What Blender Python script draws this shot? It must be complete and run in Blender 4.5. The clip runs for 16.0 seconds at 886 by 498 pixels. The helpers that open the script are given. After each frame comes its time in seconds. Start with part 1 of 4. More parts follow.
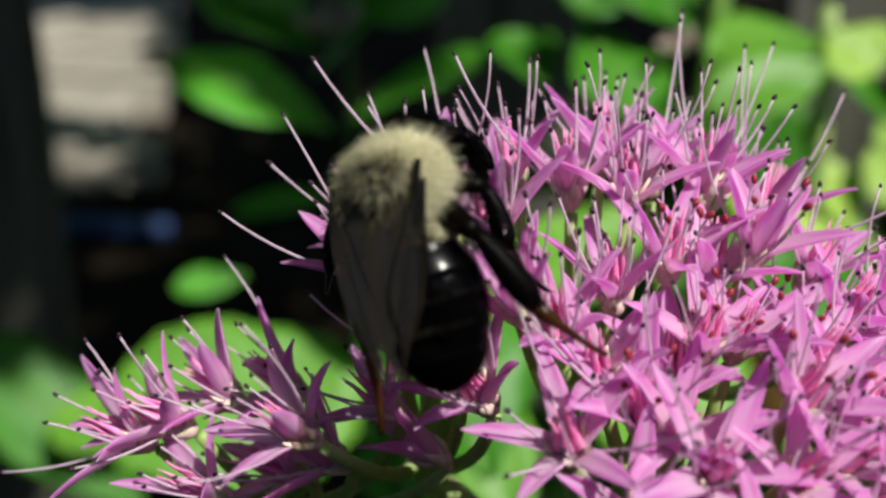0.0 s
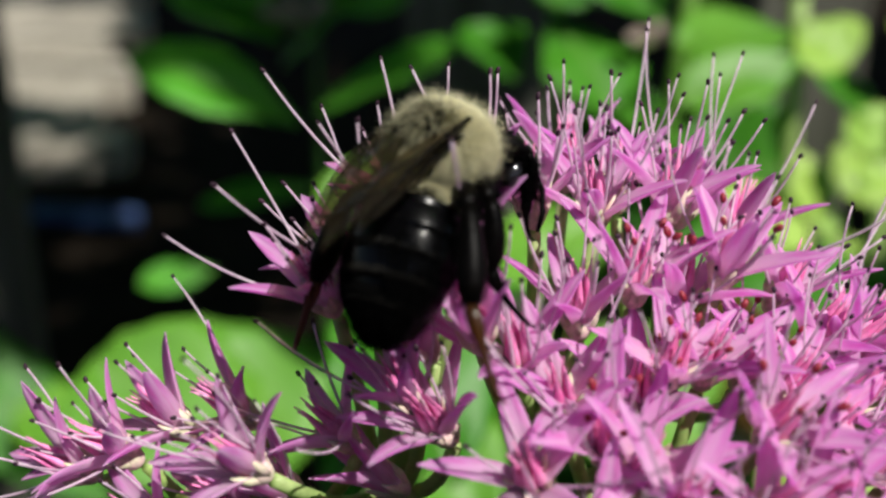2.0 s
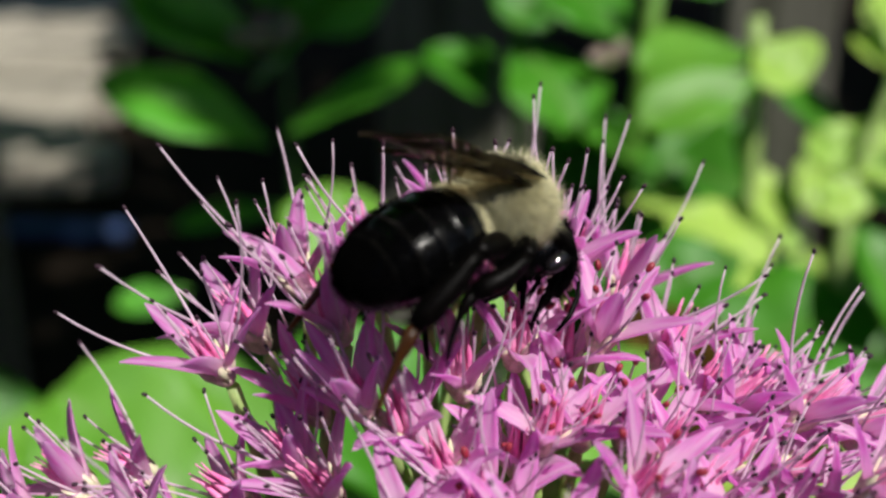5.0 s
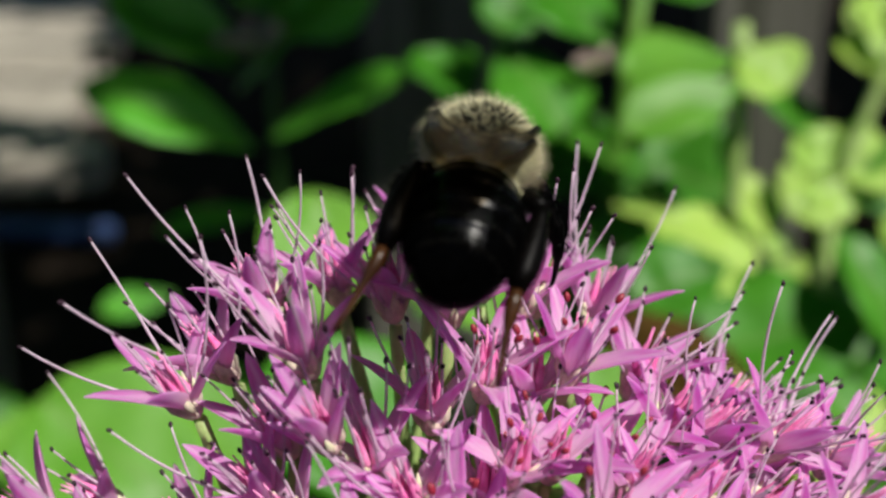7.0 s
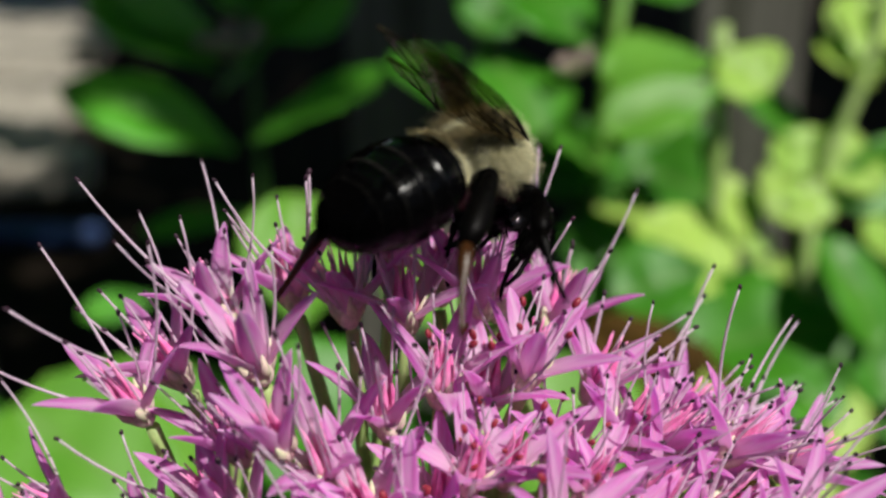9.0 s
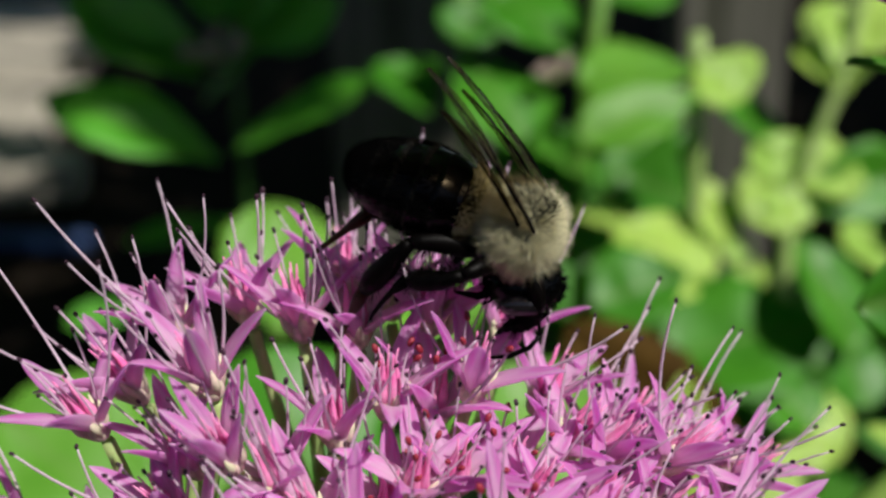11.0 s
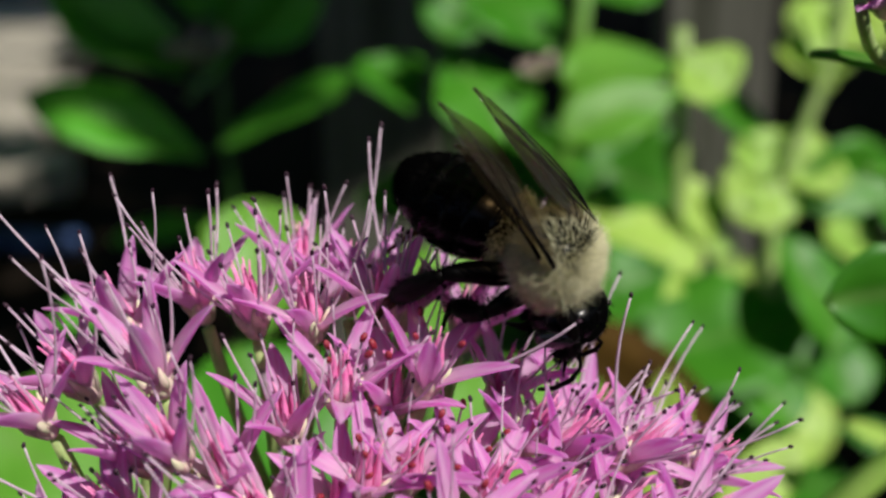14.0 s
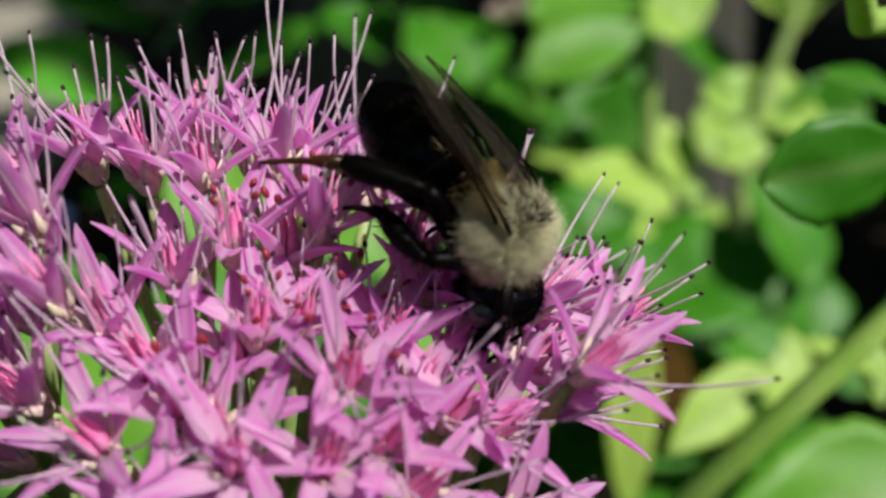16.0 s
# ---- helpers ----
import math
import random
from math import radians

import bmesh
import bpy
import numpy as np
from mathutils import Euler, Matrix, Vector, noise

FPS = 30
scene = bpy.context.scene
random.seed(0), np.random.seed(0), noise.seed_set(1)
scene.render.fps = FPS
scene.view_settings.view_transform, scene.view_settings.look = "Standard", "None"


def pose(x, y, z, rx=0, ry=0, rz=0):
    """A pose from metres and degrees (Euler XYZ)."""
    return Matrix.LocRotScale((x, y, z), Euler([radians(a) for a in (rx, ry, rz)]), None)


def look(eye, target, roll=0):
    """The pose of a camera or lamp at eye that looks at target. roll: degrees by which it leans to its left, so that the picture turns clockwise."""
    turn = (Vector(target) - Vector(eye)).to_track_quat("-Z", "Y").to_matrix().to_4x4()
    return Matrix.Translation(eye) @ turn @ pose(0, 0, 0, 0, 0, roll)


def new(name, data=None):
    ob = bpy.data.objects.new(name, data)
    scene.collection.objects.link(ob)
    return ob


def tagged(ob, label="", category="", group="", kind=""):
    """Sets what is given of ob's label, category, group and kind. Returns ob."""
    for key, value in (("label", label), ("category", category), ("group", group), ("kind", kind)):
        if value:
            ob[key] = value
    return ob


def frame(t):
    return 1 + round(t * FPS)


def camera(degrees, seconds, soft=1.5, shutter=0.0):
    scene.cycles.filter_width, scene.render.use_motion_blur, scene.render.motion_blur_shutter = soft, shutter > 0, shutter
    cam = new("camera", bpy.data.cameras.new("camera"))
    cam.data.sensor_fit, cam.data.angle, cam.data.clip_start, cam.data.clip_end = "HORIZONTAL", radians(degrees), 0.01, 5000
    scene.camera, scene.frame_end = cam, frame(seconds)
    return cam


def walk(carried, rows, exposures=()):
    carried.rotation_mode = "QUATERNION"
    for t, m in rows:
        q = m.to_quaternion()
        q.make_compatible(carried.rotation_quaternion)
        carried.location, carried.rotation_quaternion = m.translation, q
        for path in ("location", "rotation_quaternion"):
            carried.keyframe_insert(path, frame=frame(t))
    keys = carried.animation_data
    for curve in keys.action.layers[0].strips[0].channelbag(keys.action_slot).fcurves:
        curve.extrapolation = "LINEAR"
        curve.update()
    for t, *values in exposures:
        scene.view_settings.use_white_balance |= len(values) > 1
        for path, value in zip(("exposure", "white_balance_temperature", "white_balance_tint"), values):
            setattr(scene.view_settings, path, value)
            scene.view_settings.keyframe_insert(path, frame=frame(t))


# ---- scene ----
cam = camera(43.8, 16.0, soft=2.6)
EXPOSURES = [(0, 0.32), (9, 0.20), (12, 0.12), (16, 0.16)]
PATH = [
    (0, (0.01169, 0.00908, 0.51162), (0.01052, 0.10288, 0.47700), 0.59),
    (0.5, (0.01150, 0.00825, 0.51237), (0.01048, 0.10203, 0.47767), 0.61),
    (1, (0.01101, 0.01014, 0.51417), (0.01108, 0.10383, 0.47919), 0.63),
    (1.5, (0.01101, 0.01226, 0.51287), (0.01213, 0.10578, 0.47747), 0.83),
    (2, (0.01259, 0.01269, 0.51258), (0.01392, 0.10609, 0.47688), 0.91),
    (2.5, (0.01366, 0.01120, 0.51481), (0.01517, 0.10458, 0.47904), 0.83),
    (3, (0.01773, 0.01022, 0.51557), (0.01958, 0.10376, 0.48025), 0.52),
    (3.5, (0.01974, 0.01081, 0.51552), (0.02157, 0.10433, 0.48015), 0.25),
    (6, (0.01887, 0.01170, 0.51879), (0.02106, 0.10529, 0.48362), 0.05),
    (6.5, (0.02031, 0.01151, 0.51910), (0.02299, 0.10504, 0.48383), 0.19),
    (7, (0.02055, 0.01274, 0.51908), (0.02345, 0.10621, 0.48365), 0.24),
    (7.5, (0.02181, 0.01280, 0.52101), (0.02497, 0.10637, 0.48587), -0.04),
    (8, (0.02212, 0.01334, 0.51987), (0.02540, 0.10686, 0.48461), -0.01),
    (8.5, (0.02212, 0.01464, 0.51915), (0.02564, 0.10810, 0.48377), -0.02),
    (9, (0.02269, 0.01341, 0.51898), (0.02658, 0.10690, 0.48370), 0.27),
    (11.5, (0.02813, 0.01168, 0.52102), (0.03296, 0.10528, 0.48617), -0.22),
    (12, (0.03059, 0.01217, 0.52187), (0.03567, 0.10578, 0.48705), -0.36),
    (12.5, (0.02823, 0.01100, 0.52289), (0.03345, 0.10465, 0.48821), -0.04),
    (13, (0.02860, 0.01052, 0.52162), (0.03377, 0.10430, 0.48731), -0.26),
    (13.5, (0.02824, 0.01056, 0.52090), (0.03350, 0.10428, 0.48642), -0.14),
    (14, (0.02816, 0.01232, 0.51985), (0.03326, 0.10584, 0.48480), -0.09),
    (14.5, (0.03147, 0.01297, 0.51850), (0.03659, 0.10642, 0.48329), -0.41),
    (15, (0.03159, 0.01369, 0.51620), (0.03706, 0.10692, 0.48045), -0.47),
    (15.5, (0.03332, 0.01227, 0.51251), (0.03897, 0.10515, 0.47589), -0.75),
    (16, (0.03404, 0.01148, 0.51119), (0.03970, 0.10422, 0.47422), -0.91),
]
walk(cam, [(t, look(eye, target, roll)) for t, eye, target, roll in PATH], EXPOSURES)
cam.data.dof.use_dof = True
cam.data.dof.focus_distance = 0.069
cam.data.dof.aperture_fstop = 24.0

# ---- light ----
SUN_ELEVATION, SUN_AZIMUTH = 53.0, 42.0   # azimuth: degrees to the right of straight behind the first eye
world = bpy.data.worlds.new("sky")
scene.world = world
world.use_nodes = True
sky = world.node_tree.nodes.new("ShaderNodeTexSky")
sky.sky_type = "NISHITA"
sky.sun_disc = False
sky.sun_elevation = radians(SUN_ELEVATION)
sky.sun_rotation = radians(180 - SUN_AZIMUTH)
world.node_tree.links.new(sky.outputs[0], world.node_tree.nodes["Background"].inputs[0])
world.node_tree.nodes["Background"].inputs[1].default_value = 0.054
sun_from = Vector((math.sin(radians(SUN_AZIMUTH)) * math.cos(radians(SUN_ELEVATION)),
                   -math.cos(radians(SUN_AZIMUTH)) * math.cos(radians(SUN_ELEVATION)), math.sin(radians(SUN_ELEVATION))))
sun = new("sun", bpy.data.lights.new("sun", "SUN"))
sun.data.energy, sun.data.angle, sun.data.color = 5.0, radians(0.53), (1.0, 0.96, 0.89)
sun.matrix_basis = look(sun_from * 3, (0, 0, 0))


# ---- materials ----
def material(name, base, rough=0.6, metal=0.0, spec=0.5):
    m = bpy.data.materials.new(name)
    m.use_nodes = True
    b = m.node_tree.nodes["Principled BSDF"]
    b.inputs["Base Color"].default_value = (*base, 1)
    b.inputs["Roughness"].default_value = rough
    b.inputs["Metallic"].default_value = metal
    b.inputs["Specular IOR Level"].default_value = spec
    return m


def node(m, kind, **values):
    n = m.node_tree.nodes.new(kind)
    for key, value in values.items():
        n.inputs[key.replace("_", " ")].default_value = value
    return n


def wire(m, a, b):
    m.node_tree.links.new(a, b)


def ramp(m, source, *stops):
    n = m.node_tree.nodes.new("ShaderNodeValToRGB")
    e = n.color_ramp.elements
    e[0].position, e[0].color = stops[0][0], (*stops[0][1], 1)
    e[1].position, e[1].color = stops[-1][0], (*stops[-1][1], 1)
    for p, c in stops[1:-1]:
        e.new(p).color = (*c, 1)
    wire(m, source, n.inputs[0])
    return n.outputs[0]


def blend(m, how, amount, a, b):
    n = m.node_tree.nodes.new("ShaderNodeMix")
    n.data_type, n.blend_type = "RGBA", how
    for socket, value in ((n.inputs[0], amount), (n.inputs[6], a), (n.inputs[7], b)):
        if isinstance(value, bpy.types.NodeSocket):
            wire(m, value, socket)
        elif isinstance(value, (int, float)):
            socket.default_value = value
        else:
            socket.default_value = (*value, 1)
    return n.outputs[2]


def bumped(m, height, strength, distance):
    n = node(m, "ShaderNodeBump", Strength=strength, Distance=distance)
    wire(m, height, n.inputs["Height"])
    wire(m, n.outputs[0], m.node_tree.nodes["Principled BSDF"].inputs["Normal"])


def leafy(m, colour, amount, tint=(1.0, 1.0, 1.0)):
    """Lets part of the light through a thin leaf or petal."""
    t = m.node_tree.nodes.new("ShaderNodeBsdfTranslucent")
    mix = m.node_tree.nodes.new("ShaderNodeMixShader")
    mix.inputs[0].default_value = amount
    wire(m, blend(m, "MULTIPLY", 1.0, colour, tint), t.inputs[0])
    wire(m, m.node_tree.nodes["Principled BSDF"].outputs[0], mix.inputs[1])
    wire(m, t.outputs[0], mix.inputs[2])
    wire(m, mix.outputs[0], m.node_tree.nodes["Material Output"].inputs[0])


def coords(m):
    return m.node_tree.nodes.new("ShaderNodeTexCoord").outputs["Object"]


def noised(m, scale, detail=3.0, source=None):
    n = node(m, "ShaderNodeTexNoise", Scale=scale, Detail=detail)
    wire(m, source or coords(m), n.inputs["Vector"])
    return n.outputs[0]


def along(m, axis):
    """The object's own coordinate along an axis."""
    n = m.node_tree.nodes.new("ShaderNodeSeparateXYZ")
    wire(m, coords(m), n.inputs[0])
    return n.outputs[axis]


def scaled(m, source, low, high):
    n = node(m, "ShaderNodeMapRange", **{"From_Min": low, "From_Max": high})
    wire(m, source, n.inputs[0])
    return n.outputs[0]


def random_of(m):
    return m.node_tree.nodes.new("ShaderNodeObjectInfo").outputs["Random"]


def petal_material(name):
    m = material(name, (0.7, 0.2, 0.5), 0.45, 0, 0.3)
    t = scaled(m, along(m, 1), 0.0, 0.0060)
    c = ramp(m, t, (0.0, (0.98, 0.88, 0.88)), (0.28, (0.96, 0.71, 0.88)), (0.55, (0.92, 0.51, 0.86)), (1.0, (0.86, 0.37, 0.84)))
    rib = m.node_tree.nodes.new("ShaderNodeMath")
    rib.operation = "ABSOLUTE"
    wire(m, along(m, 0), rib.inputs[0])
    edge = scaled(m, rib.outputs[0], 0.0, 0.0009)
    c = blend(m, "MIX", ramp(m, edge, (0.06, (0.55,) * 3), (0.30, (0.0,) * 3)), c, (0.98, 0.82, 0.94))
    stretch = node(m, "ShaderNodeMapping", Scale=(3.4, 0.4, 1))
    wire(m, coords(m), stretch.inputs[0])
    streak = noised(m, 900, 3, stretch.outputs[0])
    c = blend(m, "MIX", ramp(m, streak, (0.46, (0.0,) * 3), (0.62, (0.75,) * 3)), c, (0.98, 0.76, 0.94))
    c = blend(m, "MIX", ramp(m, streak, (0.28, (0.6,) * 3), (0.45, (0.0,) * 3)), c, (0.88, 0.22, 0.64))
    c = blend(m, "MULTIPLY", 1.0, c, ramp(m, random_of(m), (0.0, (0.92, 0.78, 0.92)), (1.0, (1.0, 1.0, 1.0))))
    wire(m, c, m.node_tree.nodes["Principled BSDF"].inputs["Base Color"])
    bumped(m, streak, 0.6, 0.0001)
    leafy(m, c, 0.66, (1.0, 0.95, 1.0))
    return m


def leaf_material(name, dark, light, through_tint=(1.0, 1.0, 0.55), amount=0.42, rough=0.46):
    m = material(name, light, rough, 0, 0.5)
    cells = noised(m, 45, 4)
    c = blend(m, "MIX", ramp(m, cells, (0.3, (0.0,) * 3), (0.7, (1.0,) * 3)), dark, light)
    fine = noised(m, 900, 2)
    c = blend(m, "MULTIPLY", 1.0, c, ramp(m, fine, (0.3, (0.86,) * 3), (0.7, (1.0,) * 3)))
    rib = m.node_tree.nodes.new("ShaderNodeMath")
    rib.operation = "ABSOLUTE"
    wire(m, along(m, 0), rib.inputs[0])
    c = blend(m, "MIX", ramp(m, scaled(m, rib.outputs[0], 0.0002, 0.0012), (0.0, (0.35,) * 3), (1.0, (0.0,) * 3)), c, (0.30, 0.42, 0.14))
    c = blend(m, "MULTIPLY", 1.0, c, ramp(m, random_of(m), (0.0, (0.8, 0.86, 0.8)), (1.0, (1.08, 1.0, 1.0))))
    wire(m, c, m.node_tree.nodes["Principled BSDF"].inputs["Base Color"])
    bumped(m, cells, 0.3, 0.0008)
    leafy(m, c, amount, through_tint)
    return m


def varied(name, a, b, scale, rough=0.6, relief=0.4, depth=0.0005, spec=0.4):
    m = material(name, a, rough, 0, spec)
    n = noised(m, scale, 5)
    c = blend(m, "MIX", ramp(m, n, (0.32, (0.0,) * 3), (0.68, (1.0,) * 3)), a, b)
    c = blend(m, "MULTIPLY", 1.0, c, ramp(m, noised(m, scale * 9, 3), (0.3, (0.75,) * 3), (0.7, (1.0,) * 3)))
    wire(m, c, m.node_tree.nodes["Principled BSDF"].inputs["Base Color"])
    bumped(m, n, relief, depth)
    return m


PETAL = petal_material("pink petal")
FILAMENT = varied("pale mauve filament", (0.80, 0.58, 0.75), (0.87, 0.75, 0.85), 300, 0.5, 0.1, 0.00005)
leafy(FILAMENT, (0.86, 0.66, 0.80), 0.4)
ANTHER = varied("dark purple anther", (0.020, 0.006, 0.016), (0.045, 0.012, 0.03), 2500, 0.6, 0.6, 0.00005)
RED_ANTHER = varied("wine red anther", (0.22, 0.012, 0.03), (0.33, 0.03, 0.05), 1800, 0.45, 0.3, 0.00005)
PISTIL = varied("deep pink pistil", (0.86, 0.16, 0.46), (0.93, 0.42, 0.68), 700, 0.4, 0.2, 0.00005)
CALYX = varied("pale pinkish green calyx", (0.62, 0.68, 0.40), (0.80, 0.58, 0.56), 500, 0.45, 0.2, 0.0001)
BUD = varied("dull pink bud", (0.30, 0.22, 0.19), (0.42, 0.36, 0.28), 300, 0.6, 0.3, 0.0003)
STALK = varied("fresh green stalk", (0.14, 0.36, 0.05), (0.24, 0.46, 0.09), 160, 0.42, 0.3, 0.0003)
PALE_STALK = varied("pale green stalk", (0.42, 0.62, 0.18), (0.58, 0.72, 0.30), 160, 0.45, 0.3, 0.0003)
# Darker copy of STALK with the plant's shade put into its colour.
SHADED_STALK = varied("green stalk toned for shade", (0.03, 0.10, 0.015), (0.05, 0.15, 0.025), 160, 0.5, 0.3, 0.0003)
# Brightened copy of the stalk; the colour stands in for sun on it.
SUNLIT_STALK = varied("green stalk brightened for sun", (0.42, 0.74, 0.12), (0.56, 0.82, 0.20), 160, 0.5, 0.3, 0.0003)
for stalk in (STALK, PALE_STALK, SUNLIT_STALK):
    leafy(stalk, (0.40, 0.62, 0.12), 0.35)
# One sedum leaf in four tones; how lit it stands is in the colour.
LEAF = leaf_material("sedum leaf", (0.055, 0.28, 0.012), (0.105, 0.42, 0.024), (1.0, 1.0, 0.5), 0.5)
SUNLIT_LEAF = leaf_material("sedum leaf in sunlit tone", (0.43, 0.70, 0.10), (0.60, 0.84, 0.21), (1.0, 1.0, 0.5), 0.5)
MID_LEAF = leaf_material("sedum leaf in medium lit tone", (0.15, 0.45, 0.035), (0.27, 0.60, 0.07), (1.0, 1.0, 0.5), 0.5)
# Lightened to make up for the deep shade on these leaves.
SHADE_LEAF = leaf_material("leaf tone for shaded plants", (0.08, 0.40, 0.022), (0.14, 0.56, 0.04), (1.0, 1.0, 0.6), 0.45)
BROWN_LEAF = varied("withered brown leaf", (0.030, 0.016, 0.003), (0.085, 0.045, 0.007), 60, 0.8, 0.8, 0.002, 0.1)
BLACK_SHELL = varied("glossy black shell", (0.0008, 0.0008, 0.001), (0.0015, 0.0015, 0.002), 1500, 0.24, 0.3, 0.00006, 0.18)
BLACK_HAIR = material("black hair", (0.0012, 0.0012, 0.0012), 0.7, 0, 0.02)
GREY_HAIR = material("dull grey hair", (0.012, 0.0115, 0.010), 0.7, 0, 0.03)
EYE_SHELL = material("shiny black eye", (0.008, 0.007, 0.008), 0.08, 0, 0.6)
LEG_SHELL = varied("black leg shell", (0.001, 0.0008, 0.0008), (0.002, 0.0015, 0.0013), 1200, 0.45, 0.4, 0.00005, 0.06)
ORANGE_SHELL = varied("orange brown leg shell", (0.06, 0.022, 0.005), (0.03, 0.011, 0.003), 900, 0.35, 0.4, 0.00005)
leafy(ORANGE_SHELL, (0.45, 0.16, 0.02), 0.20)


def hair_material(name, root, tip):
    m = material(name, tip, 0.55, 0, 0.3)
    info = m.node_tree.nodes.new("ShaderNodeNewGeometry")
    c = ramp(m, info.outputs["Random Per Island"], (0.0, root), (0.5, tip), (1.0, tuple(min(1, v * 1.25) for v in tip)))
    wire(m, c, m.node_tree.nodes["Principled BSDF"].inputs["Base Color"])
    leafy(m, c, 0.35)
    return m


YELLOW_HAIR = hair_material("cream yellow hair", (0.40, 0.38, 0.20), (0.75, 0.72, 0.50))


def wing_material():
    m = material("smoky brown wing membrane", (0.034, 0.027, 0.018), 0.16, 0, 1.0)
    n = noised(m, 1600, 3)
    bumped(m, n, 0.7, 0.0001)
    clear = m.node_tree.nodes.new("ShaderNodeBsdfTransparent")
    clear.inputs[0].default_value = (0.64, 0.56, 0.44, 1)
    mix = m.node_tree.nodes.new("ShaderNodeMixShader")
    mix.inputs[0].default_value = 0.64
    wire(m, m.node_tree.nodes["Principled BSDF"].outputs[0], mix.inputs[1])
    wire(m, clear.outputs[0], mix.inputs[2])
    wire(m, mix.outputs[0], m.node_tree.nodes["Material Output"].inputs[0])
    return m


WING = wing_material()
# Kept near black: part of the bed's deep shade is in this colour.
SOIL = varied("near-black shaded soil", (0.006, 0.005, 0.004), (0.018, 0.013, 0.009), 30, 0.95, 1.0, 0.01, 0.02)
STONE = varied("pale sandstone paving", (0.44, 0.40, 0.33), (0.27, 0.245, 0.20), 14, 0.85, 0.6, 0.004, 0.3)
HOSE = varied("blue hose", (0.02, 0.05, 0.15), (0.03, 0.07, 0.20), 60, 0.65, 0.2, 0.0005)


def timber_material():
    m = material("weathered grey timber", (0.2, 0.19, 0.17), 0.9, 0, 0.04)
    stretch = node(m, "ShaderNodeMapping", Scale=(14, 14, 0.8))
    wire(m, coords(m), stretch.inputs[0])
    grain = noised(m, 12, 6, stretch.outputs[0])
    c = ramp(m, grain, (0.3, (0.045, 0.042, 0.035)), (0.7, (0.155, 0.148, 0.13)))
    c = blend(m, "MIX", ramp(m, noised(m, 9, 3), (0.4, (0.0,) * 3), (0.75, (0.5,) * 3)), c, (0.05, 0.07, 0.03))
    wire(m, c, m.node_tree.nodes["Principled BSDF"].inputs["Base Color"])
    bumped(m, grain, 0.8, 0.003)
    return m


TIMBER = timber_material()
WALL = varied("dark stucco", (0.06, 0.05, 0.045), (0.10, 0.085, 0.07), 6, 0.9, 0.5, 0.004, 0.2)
BARK = varied("rough brown bark", (0.09, 0.065, 0.045), (0.16, 0.12, 0.09), 30, 0.9, 1.0, 0.01, 0.2)
rng = random.Random(7)


# ---- mesh helpers ----
def mesh_of(name, bm, *materials, smooth=True):
    me = bpy.data.meshes.new(name)
    bm.to_mesh(me)
    bm.free()
    for m in materials:
        me.materials.append(m)
    if smooth:
        me.polygons.foreach_set("use_smooth", [True] * len(me.polygons))
    return me


def part(name, me, parent, m=None, label=""):
    ob = new(name, me)
    ob.parent = parent
    if m is not None:
        ob.matrix_basis = m
    if label:
        ob["label"] = label
    return ob


def empty(name, m, label, category, group=""):
    ob = new(name)
    ob.empty_display_size = 0.005
    ob.matrix_basis = m
    return tagged(ob, label, category, group)


def tube(bm, points, radii, sides=8, slot=0):
    """A round, tapered tube along the points, closed at both ends."""
    points = [Vector(p) for p in points]
    rings = []
    side = None
    for k, p in enumerate(points):
        d = (points[min(k + 1, len(points) - 1)] - points[max(k - 1, 0)]).normalized()
        if side is None:
            side = d.orthogonal().normalized()
        else:
            side = (side - side.dot(d) * d).normalized()
        other = d.cross(side)
        rings.append([bm.verts.new(p + radii[k] * (math.cos(a) * side + math.sin(a) * other))
                      for a in (2 * math.pi * s / sides for s in range(sides))])
    for a, b in zip(rings, rings[1:]):
        for s in range(sides):
            bm.faces.new((a[s], a[(s + 1) % sides], b[(s + 1) % sides], b[s])).material_index = slot
    bm.faces.new(rings[0][::-1]).material_index = slot
    bm.faces.new(rings[-1]).material_index = slot


def bow(a, b, sag, steps=6):
    """Points on an arc from a to b that bulges by the vector sag."""
    a, b, sag = Vector(a), Vector(b), Vector(sag)
    return [a.lerp(b, k / steps) + sag * 4 * (k / steps) * (1 - k / steps) for k in range(steps + 1)]


def egg(bm, centre, radii, turn=None, u=16, v=10, slot=0, shape=None):
    """An ellipsoid; shape(x) scales the width along its own x axis."""
    m = Matrix.Translation(centre) @ (turn or Matrix())
    rows = []
    for j in range(v + 1):
        a = math.pi * j / v
        x = math.cos(a)
        w = math.sin(a) * (shape(x) if shape else 1)
        if j in (0, v):
            rows.append([bm.verts.new(m @ Vector((x * radii[0], 0, 0)))])
        else:
            rows.append([bm.verts.new(m @ Vector((x * radii[0], w * radii[1] * math.cos(b), w * radii[2] * math.sin(b))))
                         for b in (2 * math.pi * i / u for i in range(u))])
    for p, q in zip(rows, rows[1:]):
        for i in range(u):
            k = (i + 1) % u
            if len(p) == 1:
                f = bm.faces.new((p[0], q[i], q[k]))
            elif len(q) == 1:
                f = bm.faces.new((p[i], q[0], p[k]))
            else:
                f = bm.faces.new((p[i], q[i], q[k], p[k]))
            f.material_index = slot


def basis(origin, y_axis, z_hint):
    """A pose whose y axis runs along y_axis, with z as near to z_hint as can be."""
    y = Vector(y_axis).normalized()
    x = y.cross(Vector(z_hint)).normalized()
    z = x.cross(y)
    return Matrix.Translation(origin) @ Matrix((x, y, z)).transposed().to_4x4()


